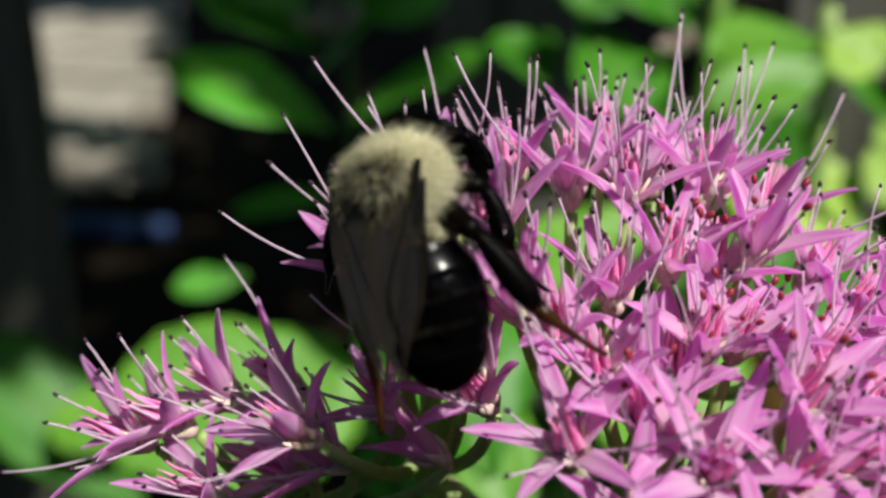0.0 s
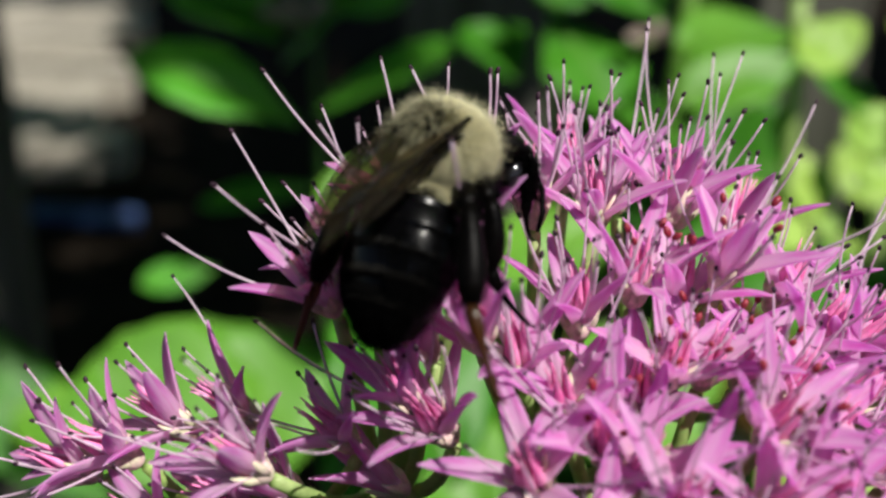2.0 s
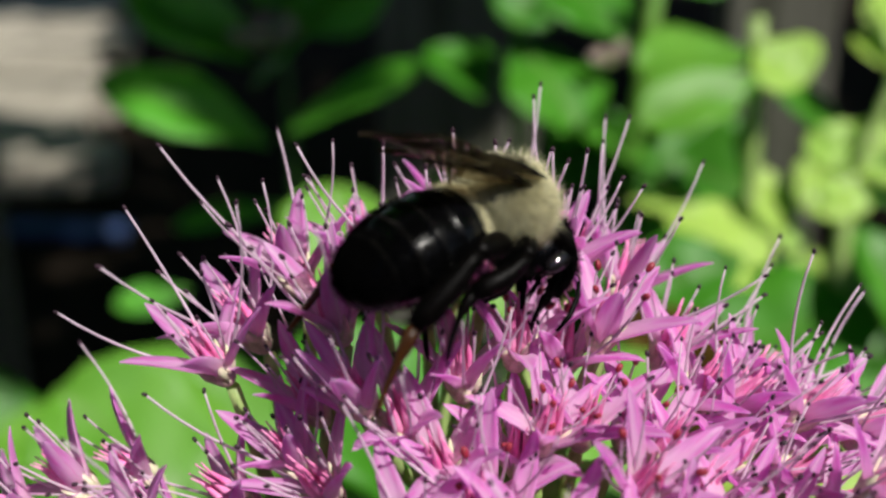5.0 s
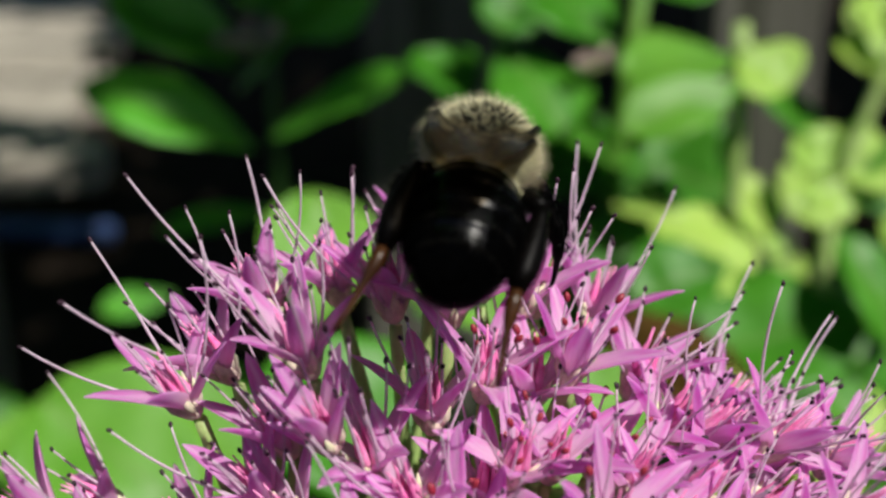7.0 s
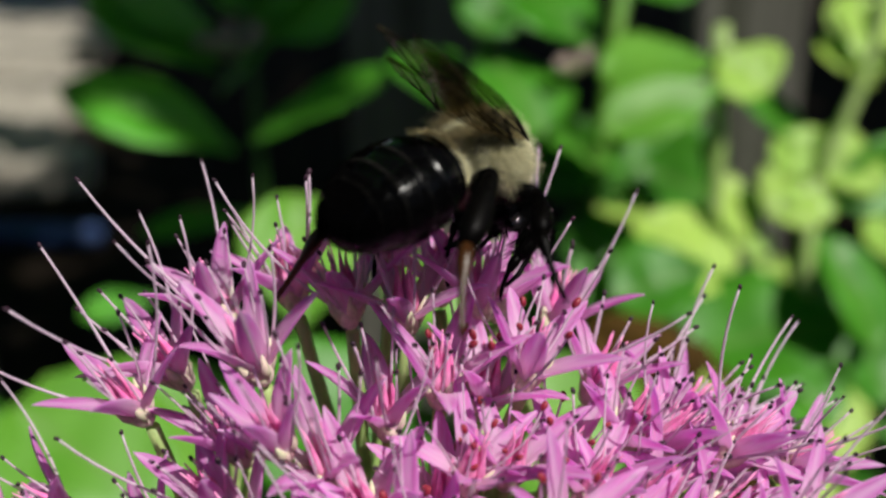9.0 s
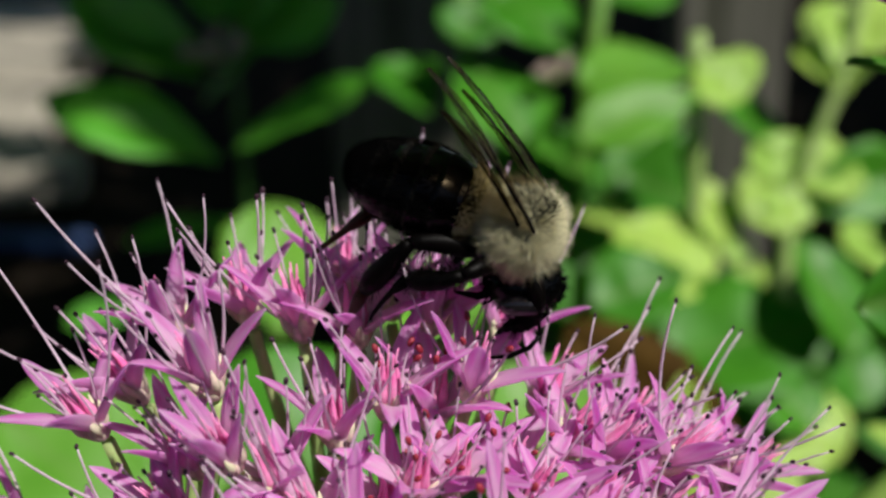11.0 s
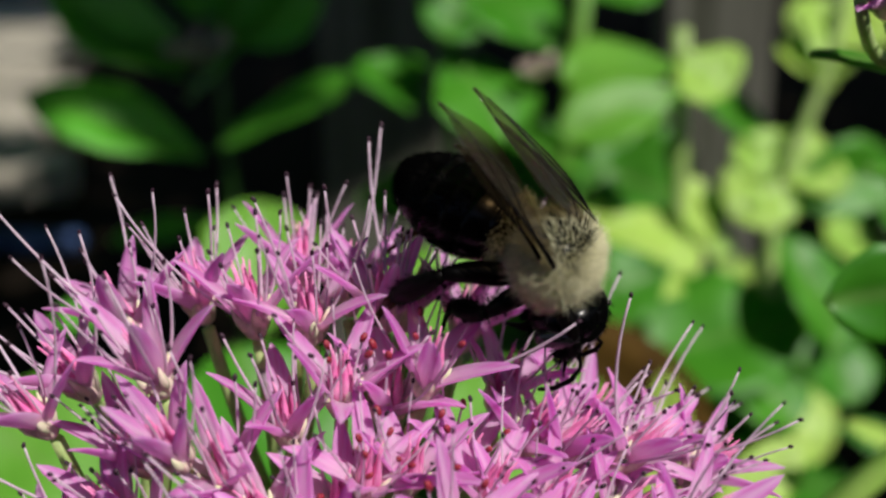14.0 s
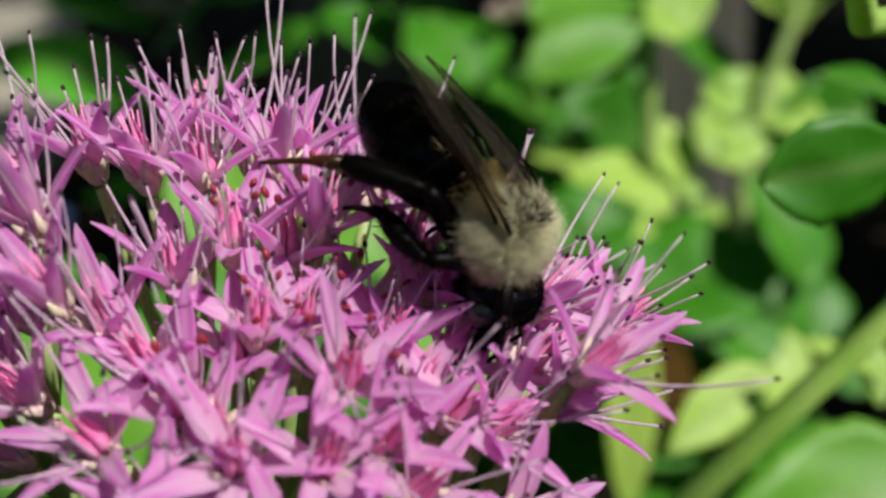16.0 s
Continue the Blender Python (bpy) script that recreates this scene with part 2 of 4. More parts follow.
# ---- ground and distance ----
def ground():
    bm = bmesh.new()
    n = 90
    grid = []
    for j in range(n + 1):
        row = []
        for i in range(n + 1):
            sx, sy = 2 * i / n - 1, 2 * j / n - 1
            x, y = 40 * sx * abs(sx) ** 2, 40 * sy * abs(sy) ** 2 + 0.8
            near = math.exp(-(x * x + y * y) / 18)
            z = near * (0.03 * noise.noise((x * 3, y * 3, 0)) + 0.012 * noise.noise((x * 14, y * 14, 5)))
            row.append(bm.verts.new((x, y, z)))
        grid.append(row)
    for j in range(n):
        for i in range(n):
            bm.faces.new((grid[j][i], grid[j][i + 1], grid[j + 1][i + 1], grid[j + 1][i]))
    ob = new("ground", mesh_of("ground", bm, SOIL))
    tagged(ob, "dark bare garden soil in dappled shade", "ground", kind="structure")


def paving():
    ob = empty("paving", pose(-0.40, 1.47, 0.0, 0, 0, 12.8), "pale sunlit sandstone paving slabs set in soil", "paving")
    ob["kind"] = "structure"
    bm = bmesh.new()
    bmesh.ops.create_cube(bm, size=1, matrix=Matrix.Diagonal((0.44, 0.29, 0.05, 1)))
    bmesh.ops.bevel(bm, geom=bm.edges[:], offset=0.008, segments=2, affect="EDGES")
    me = mesh_of("slab", bm, STONE, smooth=False)
    for i in range(3):
        for j in range(7):
            short = Matrix.Translation((0, 0.07, 0)) @ Matrix.Diagonal((1, 0.4, 1, 1)) if j == 0 else Matrix()
            part("slab", me, ob, pose(-0.45 * i - 0.22 + rng.uniform(-.01, .01) - 0.06 * (j % 2), 0.30 * j + 0.15, 0.035 + rng.uniform(-.006, .006), rng.uniform(-1, 1), rng.uniform(-1, 1), rng.uniform(-1.5, 1.5)) @ short)


def fence():
    """Rough upright pales on two rails behind the plants."""
    ob = empty("picket_fence", pose(0, 0.46, 0), "weathered grey wooden picket fence behind the plants", "fence")
    for k, (x, w, lean) in enumerate(((-0.42, 0.05, 0.4), (-0.30, 0.06, 0), (-0.185, 0.055, -0.6), (0.033, 0.066, 0.3), (0.166, 0.046, -0.2), (0.30, 0.05, 0.5), (0.42, 0.05, 0))):
        bm = bmesh.new()
        h = 0.95
        bmesh.ops.create_cube(bm, size=1, matrix=Matrix.Translation((0, 0, h / 2)) @ Matrix.Diagonal((w, 0.018, h, 1)))
        bmesh.ops.subdivide_edges(bm, edges=[e for e in bm.edges if abs(e.verts[0].co.z - e.verts[1].co.z) > 0.5], cuts=18, use_grid_fill=True)
        for v in bm.verts:
            v.co.x += 0.0025 * noise.noise((k * 3.1, v.co.z * 9, v.co.x * 20))
            v.co.y += 0.002 * noise.noise((k * 5.7, v.co.z * 7, v.co.x * 30))
            if v.co.z > h - 0.01:
                v.co.z -= abs(v.co.x) * 0.8
        bmesh.ops.bevel(bm, geom=[e for e in bm.edges if len(e.link_faces) == 2 and e.calc_face_angle(0) > 1.0], offset=0.0025, segments=2, affect="EDGES")
        part("pale", mesh_of("pale", bm, TIMBER, smooth=False), ob, pose(x, 0, 0, 0, lean, 0))
    for z in (0.12, 0.78):
        bm = bmesh.new()
        bmesh.ops.create_cube(bm, size=1, matrix=Matrix.Diagonal((1.0, 0.025, 0.05, 1)))
        bmesh.ops.bevel(bm, geom=bm.edges[:], offset=0.004, segments=2, affect="EDGES")
        part("rail", mesh_of("rail", bm, TIMBER, smooth=False), ob, pose(0, 0.023, z))


def hose():
    bm = bmesh.new()
    pts = [(x, 1.36 + 0.02 * math.sin(x * 9), 0.032) for x in np.linspace(-0.85, -0.365, 14)]
    tube(bm, pts, [0.014] * 14, 12)
    tagged(new("garden_hose", mesh_of("garden_hose", bm, HOSE)), "dark blue garden hose lying on the soil", "hose")


def sky_limit_wall():
    """The plain low wall on the near side of the bed, with thickness; unseen, added to limit sky light."""
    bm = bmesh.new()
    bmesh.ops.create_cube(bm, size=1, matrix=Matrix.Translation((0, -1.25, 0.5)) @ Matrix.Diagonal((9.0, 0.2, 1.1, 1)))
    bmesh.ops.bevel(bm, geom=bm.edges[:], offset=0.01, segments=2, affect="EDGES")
    tagged(new("wall_south", mesh_of("wall_south", bm, WALL, smooth=False)), "dark stuccoed low wall, unseen, added to limit sky light", "wall", kind="structure")


ground()
sky_limit_wall()
paving()
fence()
hose()


def path_gap(sx, sy):
    """True where the added crown is left open so that sun reaches the paved path."""
    v = (sy - 1.46) / 1.24
    edge = -0.10 - 0.42 * v
    return 0.02 < v < 1.25 and edge - 0.55 < sx < edge + 0.10 and noise.noise((sx * 5, sy * 5, 2)) > (-0.05 if v < 0.35 else -0.35)


def shade_tree():
    """An added tree, out of view, whose low crown overhangs the bed behind the flowers and keeps it in shade."""
    tree = empty("tree", pose(1.5, 1.3, 0), "unseen leafy tree added to shade the bed", "tree")
    bm = bmesh.new()
    tube(bm, bow((0, 0, -0.02), (-0.15, 0.05, 1.35), (0.05, 0, 0), 10), [0.09 - 0.004 * k for k in range(11)], 14)
    part("trunk", mesh_of("trunk", bm, BARK), tree)
    limbs = []
    for k in range(9):
        a = (Vector((-0.15, 0.05, 0.95 + 0.05 * k)))
        b = Vector((-2.7 + 0.24 * k, -1.25 + 2.4 * ((k * 5) % 9) / 8, 1.35 + 0.03 * k))
        pts = bow(a, b, (0, 0, 0.16), 10)
        bm = bmesh.new()
        tube(bm, pts, [0.034 - 0.0028 * j for j in range(11)], 9)
        part("limb", mesh_of("limb", bm, BARK), tree)
        limbs.append(pts)
    verts, faces = [], []
    drift = sun_from / sun_from.z
    for _ in range(18000):
        x, y, z = rng.uniform(-1.9, 2.1), rng.uniform(-0.55, 3.6), rng.uniform(1.05, 1.45)
        out = ((x - 0.1) / 2.0) ** 2 + ((y - 1.55) / 2.20) ** 2 + 0.35 * noise.noise((x * 2, y * 2, 9))
        if out > 1:
            continue
        z += 0.45 * (1 - out) * rng.random()
        l, w = rng.uniform(0.07, 0.115), rng.uniform(0.032, 0.05)
        m = Matrix.Translation((x - 1.5, y - 1.3, z)) @ Euler((rng.uniform(-0.7, 0.7), rng.uniform(-0.7, 0.7), rng.uniform(0, 6.28))).to_matrix().to_4x4()
        # where the shade of this leaf falls at the height of the plants, and on the ground
        thinned, sunlit = rng.random(), False
        for reach in (0.1, 0.55, 0.95):
            p = m @ Vector((0, l * reach, 0)) + Vector((1.5, 1.3, 0))
            sx, sy = p.x - drift.x * (p.z - 0.45), p.y - drift.y * (p.z - 0.45)
            gx, gy = p.x - drift.x * p.z, p.y - drift.y * p.z
            edge = (0.27 if sx < 0.035 else 0.325 if sx < 0.045 else 0.44 if sx < 0.10 else 0.51) + 0.03 * noise.noise((sx * 9, 0, 3))
            sunlit = sunlit or sy < edge or (sx < 0.025 and sy < 0.47 and thinned < min(0.46, 0.30 + 5.0 * (-0.02 - sx)))
        if sunlit or path_gap(gx + 0.31, gy - 0.066):
            continue
        b = len(verts)
        for p in ((0, 0, 0), (w * 0.7, l * 0.3, 0.006), (w, l * 0.55, 0.008), (0, l, -0.01), (-w, l * 0.55, 0.008), (-w * 0.7, l * 0.3, 0.006), (0, l * 0.5, -0.002)):
            verts.append(m @ Vector(p))
        for f in ((0, 1, 6), (1, 2, 6), (2, 3, 6), (3, 4, 6), (4, 5, 6), (5, 0, 6)):
            faces.append([b + i for i in f])
    me = bpy.data.meshes.new("crown")
    me.from_pydata([tuple(v) for v in verts], [], faces)
    me.materials.append(SHADE_LEAF)
    part("crown", me, tree)["kind"] = "stuff"


shade_tree()


# ---- sedum leaves ----
def leaf_mesh(name, length, width, fold, curl, mat, wavy=0.0, seed=0):
    """A fleshy obovate leaf along y, with a folded midrib, a blunt tip, a toothed edge and thickness."""
    bm = bmesh.new()
    ny, nx = 16, 8
    thick = max(0.0005, 0.022 * width)
    tops, lows = [], []
    for j in range(ny + 1):
        t = j / ny
        half = 0.62 * width * (math.sin(math.pi * t ** 1.35) ** 0.62) if 0 < t < 1 else 0.0
        half = max(half, 0.06 * width * (1 - t) + 0.004 * width)
        half *= 1 + 0.035 * math.sin(t * 38 + seed) + 0.09 * noise.noise((t * 5.5, seed * 3.1, 0.7))
        a, b = [], []
        for i in range(nx + 1):
            s = 2 * i / nx - 1
            x = s * half
            z = fold * abs(s) * half + curl * length * (t - 0.35) ** 2
            z += wavy * width * noise.noise((seed * 7.3 + s * 1.3, t * 3, 0.3))
            y = t * length
            a.append(bm.verts.new((x, y, z + 0.5 * thick * (1 - abs(s) ** 3))))
            b.append(bm.verts.new((x, y, z - 0.5 * thick * (1 - abs(s) ** 3) - 0.00005)))
        tops.append(a)
        lows.append(b)
    for j in range(ny):
        for i in range(nx):
            bm.faces.new((tops[j][i], tops[j][i + 1], tops[j + 1][i + 1], tops[j + 1][i]))
            bm.faces.new((lows[j][i], lows[j + 1][i], lows[j + 1][i + 1], lows[j][i + 1]))
        bm.faces.new((tops[j][0], tops[j + 1][0], lows[j + 1][0], lows[j][0]))
        bm.faces.new((tops[j][nx], lows[j][nx], lows[j + 1][nx], tops[j + 1][nx]))
    for i in range(nx):
        bm.faces.new((tops[0][i], lows[0][i], lows[0][i + 1], tops[0][i + 1]))
        bm.faces.new((tops[ny][i], tops[ny][i + 1], lows[ny][i + 1], lows[ny][i]))
    return mesh_of(name, bm, mat)


leaf_count = 0


def add_leaf(plant, base, tip, width, roll, mat, label="", curl=None, wavy=0.10, face=(0.15, -0.55, 0.82)):
    global leaf_count
    leaf_count += 1
    base, tip = Vector(base), Vector(tip)
    d = tip - base
    m = basis(base, d, Vector(face)) @ pose(0, 0, 0, 0, roll, 0)
    me = leaf_mesh("leaf", d.length, width, rng.uniform(0.12, 0.32), rng.uniform(-0.10, 0.06) if curl is None else curl, mat, wavy, leaf_count)
    return part("leaf", me, plant, plant.matrix_basis.inverted() @ m, label)


def stem_part(plant, points, r0, r1, mat, name="stem"):
    bm = bmesh.new()
    inv = plant.matrix_basis.inverted()
    n = len(points)
    tube(bm, [inv @ Vector(p) for p in points], [r0 + (r1 - r0) * k / (n - 1) for k in range(n)], 10)
    return part(name, mesh_of(name, bm, mat), plant)


def plant_at(x, y, label, category="plant", name="sedum_plant"):
    return empty(name, pose(x, y, 0), label, category, "sedum plants")


DARK_LEAVES_A = [
    ((-0.0278, 0.3450, 0.4272), (-0.0786, 0.3422, 0.4491), 0.0218, 10),
    ((-0.0210, 0.3300, 0.4341), (0.0208, 0.3228, 0.4563), 0.0129, -15),
    ((-0.0358, 0.3720, 0.4465), (-0.0757, 0.3672, 0.4740), 0.0274, 15),
    ((-0.0362, 0.3700, 0.4598), (-0.0650, 0.3620, 0.4729), 0.0145, -10),
    ((-0.0222, 0.3720, 0.4575), (0.0096, 0.3692, 0.4730), 0.0186, 10),
    ((-0.0269, 0.3770, 0.3957), (-0.0664, 0.3720, 0.3902), 0.0115, 20),
    ((-0.0612, 0.3650, 0.3694), (-0.0858, 0.3590, 0.3664), 0.0096, 0),
    ((-0.0354, 0.3660, 0.4404), (-0.0168, 0.3576, 0.4583), 0.0153, -30),
    ((-0.0313, 0.3700, 0.4652), (-0.0271, 0.3708, 0.4862), 0.0196, 0),
]
DARK_LEAVES_B = [
    ((-0.0239, 0.3720, 0.4593), (-0.0078, 0.3696, 0.4828), 0.0137, 0),
]
CENTRE_LEAVES_A = [
    ((0.0367, 0.3180, 0.4473), (0.0240, 0.3299, 0.4606), 0.0218, 15),
    ((0.0463, 0.3180, 0.4634), (0.0622, 0.2996, 0.4429), 0.0280, -10),
    ((0.0762, 0.3150, 0.4644), (0.0551, 0.3301, 0.4813), 0.0293, 10),
    ((0.0834, 0.3150, 0.4807), (0.1047, 0.3155, 0.4812), 0.0149, 0),
    ((0.0510, 0.3180, 0.4790), (0.0442, 0.3084, 0.4684), 0.0148, 0),
    ((0.0612, 0.3180, 0.4284), (0.0817, 0.3226, 0.4336), 0.0228, 30),
    ((0.0629, 0.3200, 0.4414), (0.0830, 0.3089, 0.4291), 0.0174, -20),
]
RIGHT_LEAVES_A = [
    ((0.1019, 0.2820, 0.4662), (0.0716, 0.2801, 0.4641), 0.0182, 15),
    ((0.0975, 0.2640, 0.4638), (0.0683, 0.2569, 0.4559), 0.0145, -5),
    ((0.1017, 0.2820, 0.4690), (0.1123, 0.2738, 0.4600), 0.0180, 10),
    ((0.1136, 0.3165, 0.4593), (0.1325, 0.2979, 0.4386), 0.0242, -25),
    ((0.0883, 0.3094, 0.4326), (0.1122, 0.3015, 0.4236), 0.0282, 35),
    ((0.0834, 0.2840, 0.4243), (0.1080, 0.2725, 0.4114), 0.0265, 0),
    ((0.1137, 0.2800, 0.4171), (0.1102, 0.2948, 0.4338), 0.0127, 10),
    ((0.1327, 0.2880, 0.4339), (0.1245, 0.2971, 0.4441), 0.0170, 0),
    ((0.1327, 0.2880, 0.4339), (0.1495, 0.2934, 0.4400), 0.0188, 10),
]
RIGHT_LEAVES_B = [
    ((0.1327, 0.2880, 0.4339), (0.1178, 0.2816, 0.4268), 0.0165, -10),
    ((0.1319, 0.2880, 0.4339), (0.1280, 0.2793, 0.4243), 0.0106, 0),
    ((0.1142, 0.2840, 0.4204), (0.1187, 0.2796, 0.4155), 0.0086, 0),
    ((0.1249, 0.2840, 0.4137), (0.1161, 0.2788, 0.4078), 0.0092, 0),
    ((0.1548, 0.2700, 0.4138), (0.1444, 0.2807, 0.4258), 0.0141, 10),
    ((0.1348, 0.2860, 0.4290), (0.1661, 0.2922, 0.4360), 0.0187, 30),
    ((0.1568, 0.2800, 0.4305), (0.1639, 0.2756, 0.4256), 0.0132, 0),
    ((0.0690, 0.3020, 0.4180), (0.0990, 0.2870, 0.3990), 0.0370, 20),
    ((0.1332, 0.2580, 0.4069), (0.0915, 0.2531, 0.4010), 0.0330, 10),
]
RIGHT_LEAVES_C = [
    ((0.1251, 0.2620, 0.4283), (0.1361, 0.2433, 0.4061), 0.0197, -10),
    ((0.1369, 0.2600, 0.4059), (0.1419, 0.2464, 0.3889), 0.0163, 0),
    ((0.1123, 0.2520, 0.4026), (0.1254, 0.2401, 0.3868), 0.0183, 0),
    ((0.0991, 0.2660, 0.4183), (0.0740, 0.2605, 0.4120), 0.0197, 0),
    ((0.1276, 0.2800, 0.3797), (0.1459, 0.2658, 0.3625), 0.0195, 10),
    ((0.0745, 0.2900, 0.4259), (0.0882, 0.2893, 0.4252), 0.0067, 0),
    ((0.1545, 0.2800, 0.3642), (0.1704, 0.2754, 0.3590), 0.0085, 0),
    ((0.082, 0.196, 0.376), (0.081, 0.202, 0.423), 0.0100, 0),
    ((0.1249, 0.2920, 0.3968), (0.1470, 0.2960, 0.4015), 0.0221, 40),
]
UPPER_LEAVES_A = [
    ((0.1500, 0.3000, 0.4593), (0.1503, 0.3170, 0.4781), 0.0214, 0),
    ((0.1496, 0.3000, 0.4562), (0.1368, 0.3097, 0.4669), 0.0138, 10),
    ((0.1515, 0.3000, 0.4662), (0.1673, 0.3119, 0.4795), 0.0167, -10),
]
NEAR_LEAVES_A = [
    ((0.0768, 0.1550, 0.4185), (0.0940, 0.1634, 0.4286), 0.0079, 10),
    ((0.0748, 0.1280, 0.4232), (0.1083, 0.1318, 0.4282), 0.0156, 10),
    ((0.0835, 0.1040, 0.4819), (0.0677, 0.1024, 0.4801), 0.0078, 10),
    ((0.1071, 0.1500, 0.4744), (0.0931, 0.1529, 0.4776), 0.0075, 20),
    ((0.1072, 0.1500, 0.4281), (0.1069, 0.1565, 0.4362), 0.0053, 0),
    ((0.1086, 0.1500, 0.4327), (0.0959, 0.1537, 0.4377), 0.0035, 10),
]
LOW_LEAVES_A = [
    ((-0.0200, 0.1900, 0.3825), (-0.0501, 0.2181, 0.4145), 0.0278, 10),
    ((-0.0322, 0.2150, 0.3697), (-0.0397, 0.2467, 0.4053), 0.0469, 0),
    ((0.0091, 0.1700, 0.4016), (0.0009, 0.1812, 0.4161), 0.0207, 10),
    ((-0.1044, 0.3600, 0.2771), (-0.1777, 0.3950, 0.3292), 0.0347, 0),
    ((-0.1028, 0.3620, 0.3024), (-0.1377, 0.3693, 0.3118), 0.0246, 10),
    ((0.0018, 0.2250, 0.4216), (-0.0001, 0.2453, 0.4445), 0.0211, 0),
    ((0.0248, 0.1700, 0.3999), (0.0051, 0.1837, 0.4171), 0.0227, 0),
    ((0.0357, 0.1900, 0.4351), (0.0300, 0.2014, 0.4482), 0.0232, 0),
    ((0.0591, 0.2000, 0.3886), (0.0493, 0.2230, 0.4158), 0.0327, 0),
]
LOW_LEAVES_B = [
    ((0.0171, 0.1500, 0.4235), (0.0046, 0.1690, 0.4462), 0.0242, 10),
    ((0.0578, 0.1700, 0.4166), (0.0450, 0.1781, 0.4276), 0.0164, 0),
    ((-0.0202, 0.1900, 0.3963), (-0.0518, 0.2048, 0.4157), 0.0304, 0),
]
SECOND_LEAVES_A = [
    ((0.0693, 0.0950, 0.5024), (0.0615, 0.0965, 0.5040), 0.0028, 25),
    ((0.0693, 0.0950, 0.5058), (0.0746, 0.0974, 0.5084), 0.0032, 0),
]


shady = plant_at(-0.03, 0.37, "deep green sedum plant with broad leaves in shade")
stem_part(shady, bow((-0.03, 0.372, 0.0), (-0.026, 0.372, 0.47), (0.006, 0, 0), 12), 0.0030, 0.0016, SHADED_STALK)
for row in DARK_LEAVES_A + DARK_LEAVES_B:
    add_leaf(shady, *row, SHADE_LEAF, face=(0.10, -0.62, 0.76))

middle = plant_at(0.06, 0.325, "leafy green sedum plant standing before the fence")
stem_part(middle, bow((0.06, 0.325, 0.0), (0.0838, 0.312, 0.49), (-0.004, 0, 0), 12), 0.0035, 0.002, STALK)
stem_part(middle, bow((0.05, 0.325, 0.0), (0.046, 0.319, 0.485), (0.003, 0, 0), 12), 0.0032, 0.002, STALK)
for row in CENTRE_LEAVES_A:
    add_leaf(middle, *row, LEAF)

sunny = plant_at(0.12, 0.295, "sunlit yellowish green sedum plant")
stem_part(sunny, bow((0.12, 0.295, 0.0), (0.1025, 0.284, 0.475), (0.004, 0.003, 0), 12), 0.0035, 0.002, PALE_STALK)
stem_part(sunny, bow((0.13, 0.295, 0.0), (0.1326, 0.288, 0.434), (0.003, 0.002, 0), 12), 0.0035, 0.002, PALE_STALK)
stem_part(sunny, bow((0.1326, 0.289, 0.434), (0.1487, 0.2989, 0.4913), (0.004, 0, 0), 8), 0.0018, 0.0014, PALE_STALK)
# Tone is chosen leaf by leaf, brighter where sun should fall.
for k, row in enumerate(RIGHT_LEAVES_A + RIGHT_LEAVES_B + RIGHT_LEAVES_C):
    add_leaf(sunny, *row, (MID_LEAF if k in (0, 1) else SUNLIT_LEAF if k in (2, 5, 6, 7, 8, 9, 10, 11, 12, 13, 22, 23, 25) else LEAF))
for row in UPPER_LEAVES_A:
    add_leaf(sunny, *row, SUNLIT_LEAF)

def bud_cluster(plant, centre, spread, count):
    """Small unopened pinkish buds on short stalks at a shoot's tip."""
    for _ in range(count):
        d = Vector((rng.uniform(-1, 1), rng.uniform(-1, 1), rng.uniform(0.1, 1)))
        p = Vector(centre) + d * spread
        bm = bmesh.new()
        tube(bm, bow(plant.matrix_basis.inverted() @ Vector(centre), plant.matrix_basis.inverted() @ p, (0, 0, -0.001), 4), [0.0006] * 5, 6)
        egg(bm, plant.matrix_basis.inverted() @ p, (0.0026, 0.0018, 0.0018), Vector(d).to_track_quat("X", "Z").to_matrix().to_4x4(), 10, 8, 1)
        part("bud", mesh_of("bud", bm, PALE_STALK, BUD), plant)


bud_cluster(shady, (-0.031, 0.366, 0.452), 0.009, 16)
bud_cluster(middle, (0.070, 0.309, 0.459), 0.004, 5)

# further whorls lower on the stems
for plant, foot, tip, mat, low, high in ((middle, (0.06, 0.325), (0.0838, 0.312), LEAF, 0.18, 0.44), (middle, (0.05, 0.325), (0.046, 0.319), LEAF, 0.20, 0.43),
                                         (sunny, (0.12, 0.295), (0.1025, 0.284), LEAF, 0.22, 0.40), (sunny, (0.13, 0.295), (0.1326, 0.288), LEAF, 0.20, 0.38)):
    z = low
    turned = 0.4
    while z < high:
        t = z / 0.48
        c = Vector((foot[0] + (tip[0] - foot[0]) * t, foot[1] + (tip[1] - foot[1]) * t, z))
        for k in range(3):
            a = turned + 2.1 * k
            l = rng.uniform(0.026, 0.038)
            add_leaf(plant, c, c + Vector((math.cos(a) * l, math.sin(a) * l * 0.8, rng.uniform(-0.002, 0.018))), l * 0.52, rng.uniform(-20, 20), mat)
        turned += 1.05
        z += rng.uniform(0.024, 0.032)

# a withered leaf caught among the stems
withered = empty("withered_leaf", pose(0.109, 0.222, 0.378), "curled brown withered leaf caught among green leaves", "leaf")
me = leaf_mesh("blade", 0.0628, 0.0190, 0.25, -0.15, BROWN_LEAF, 0.22, 3)
blade = part("blade", me, withered, withered.matrix_basis.inverted() @ basis((0.109, 0.222, 0.378), (-0.045, 0.008, 0.043), (0.1, -0.80, 0.55)))
bm = bmesh.new()
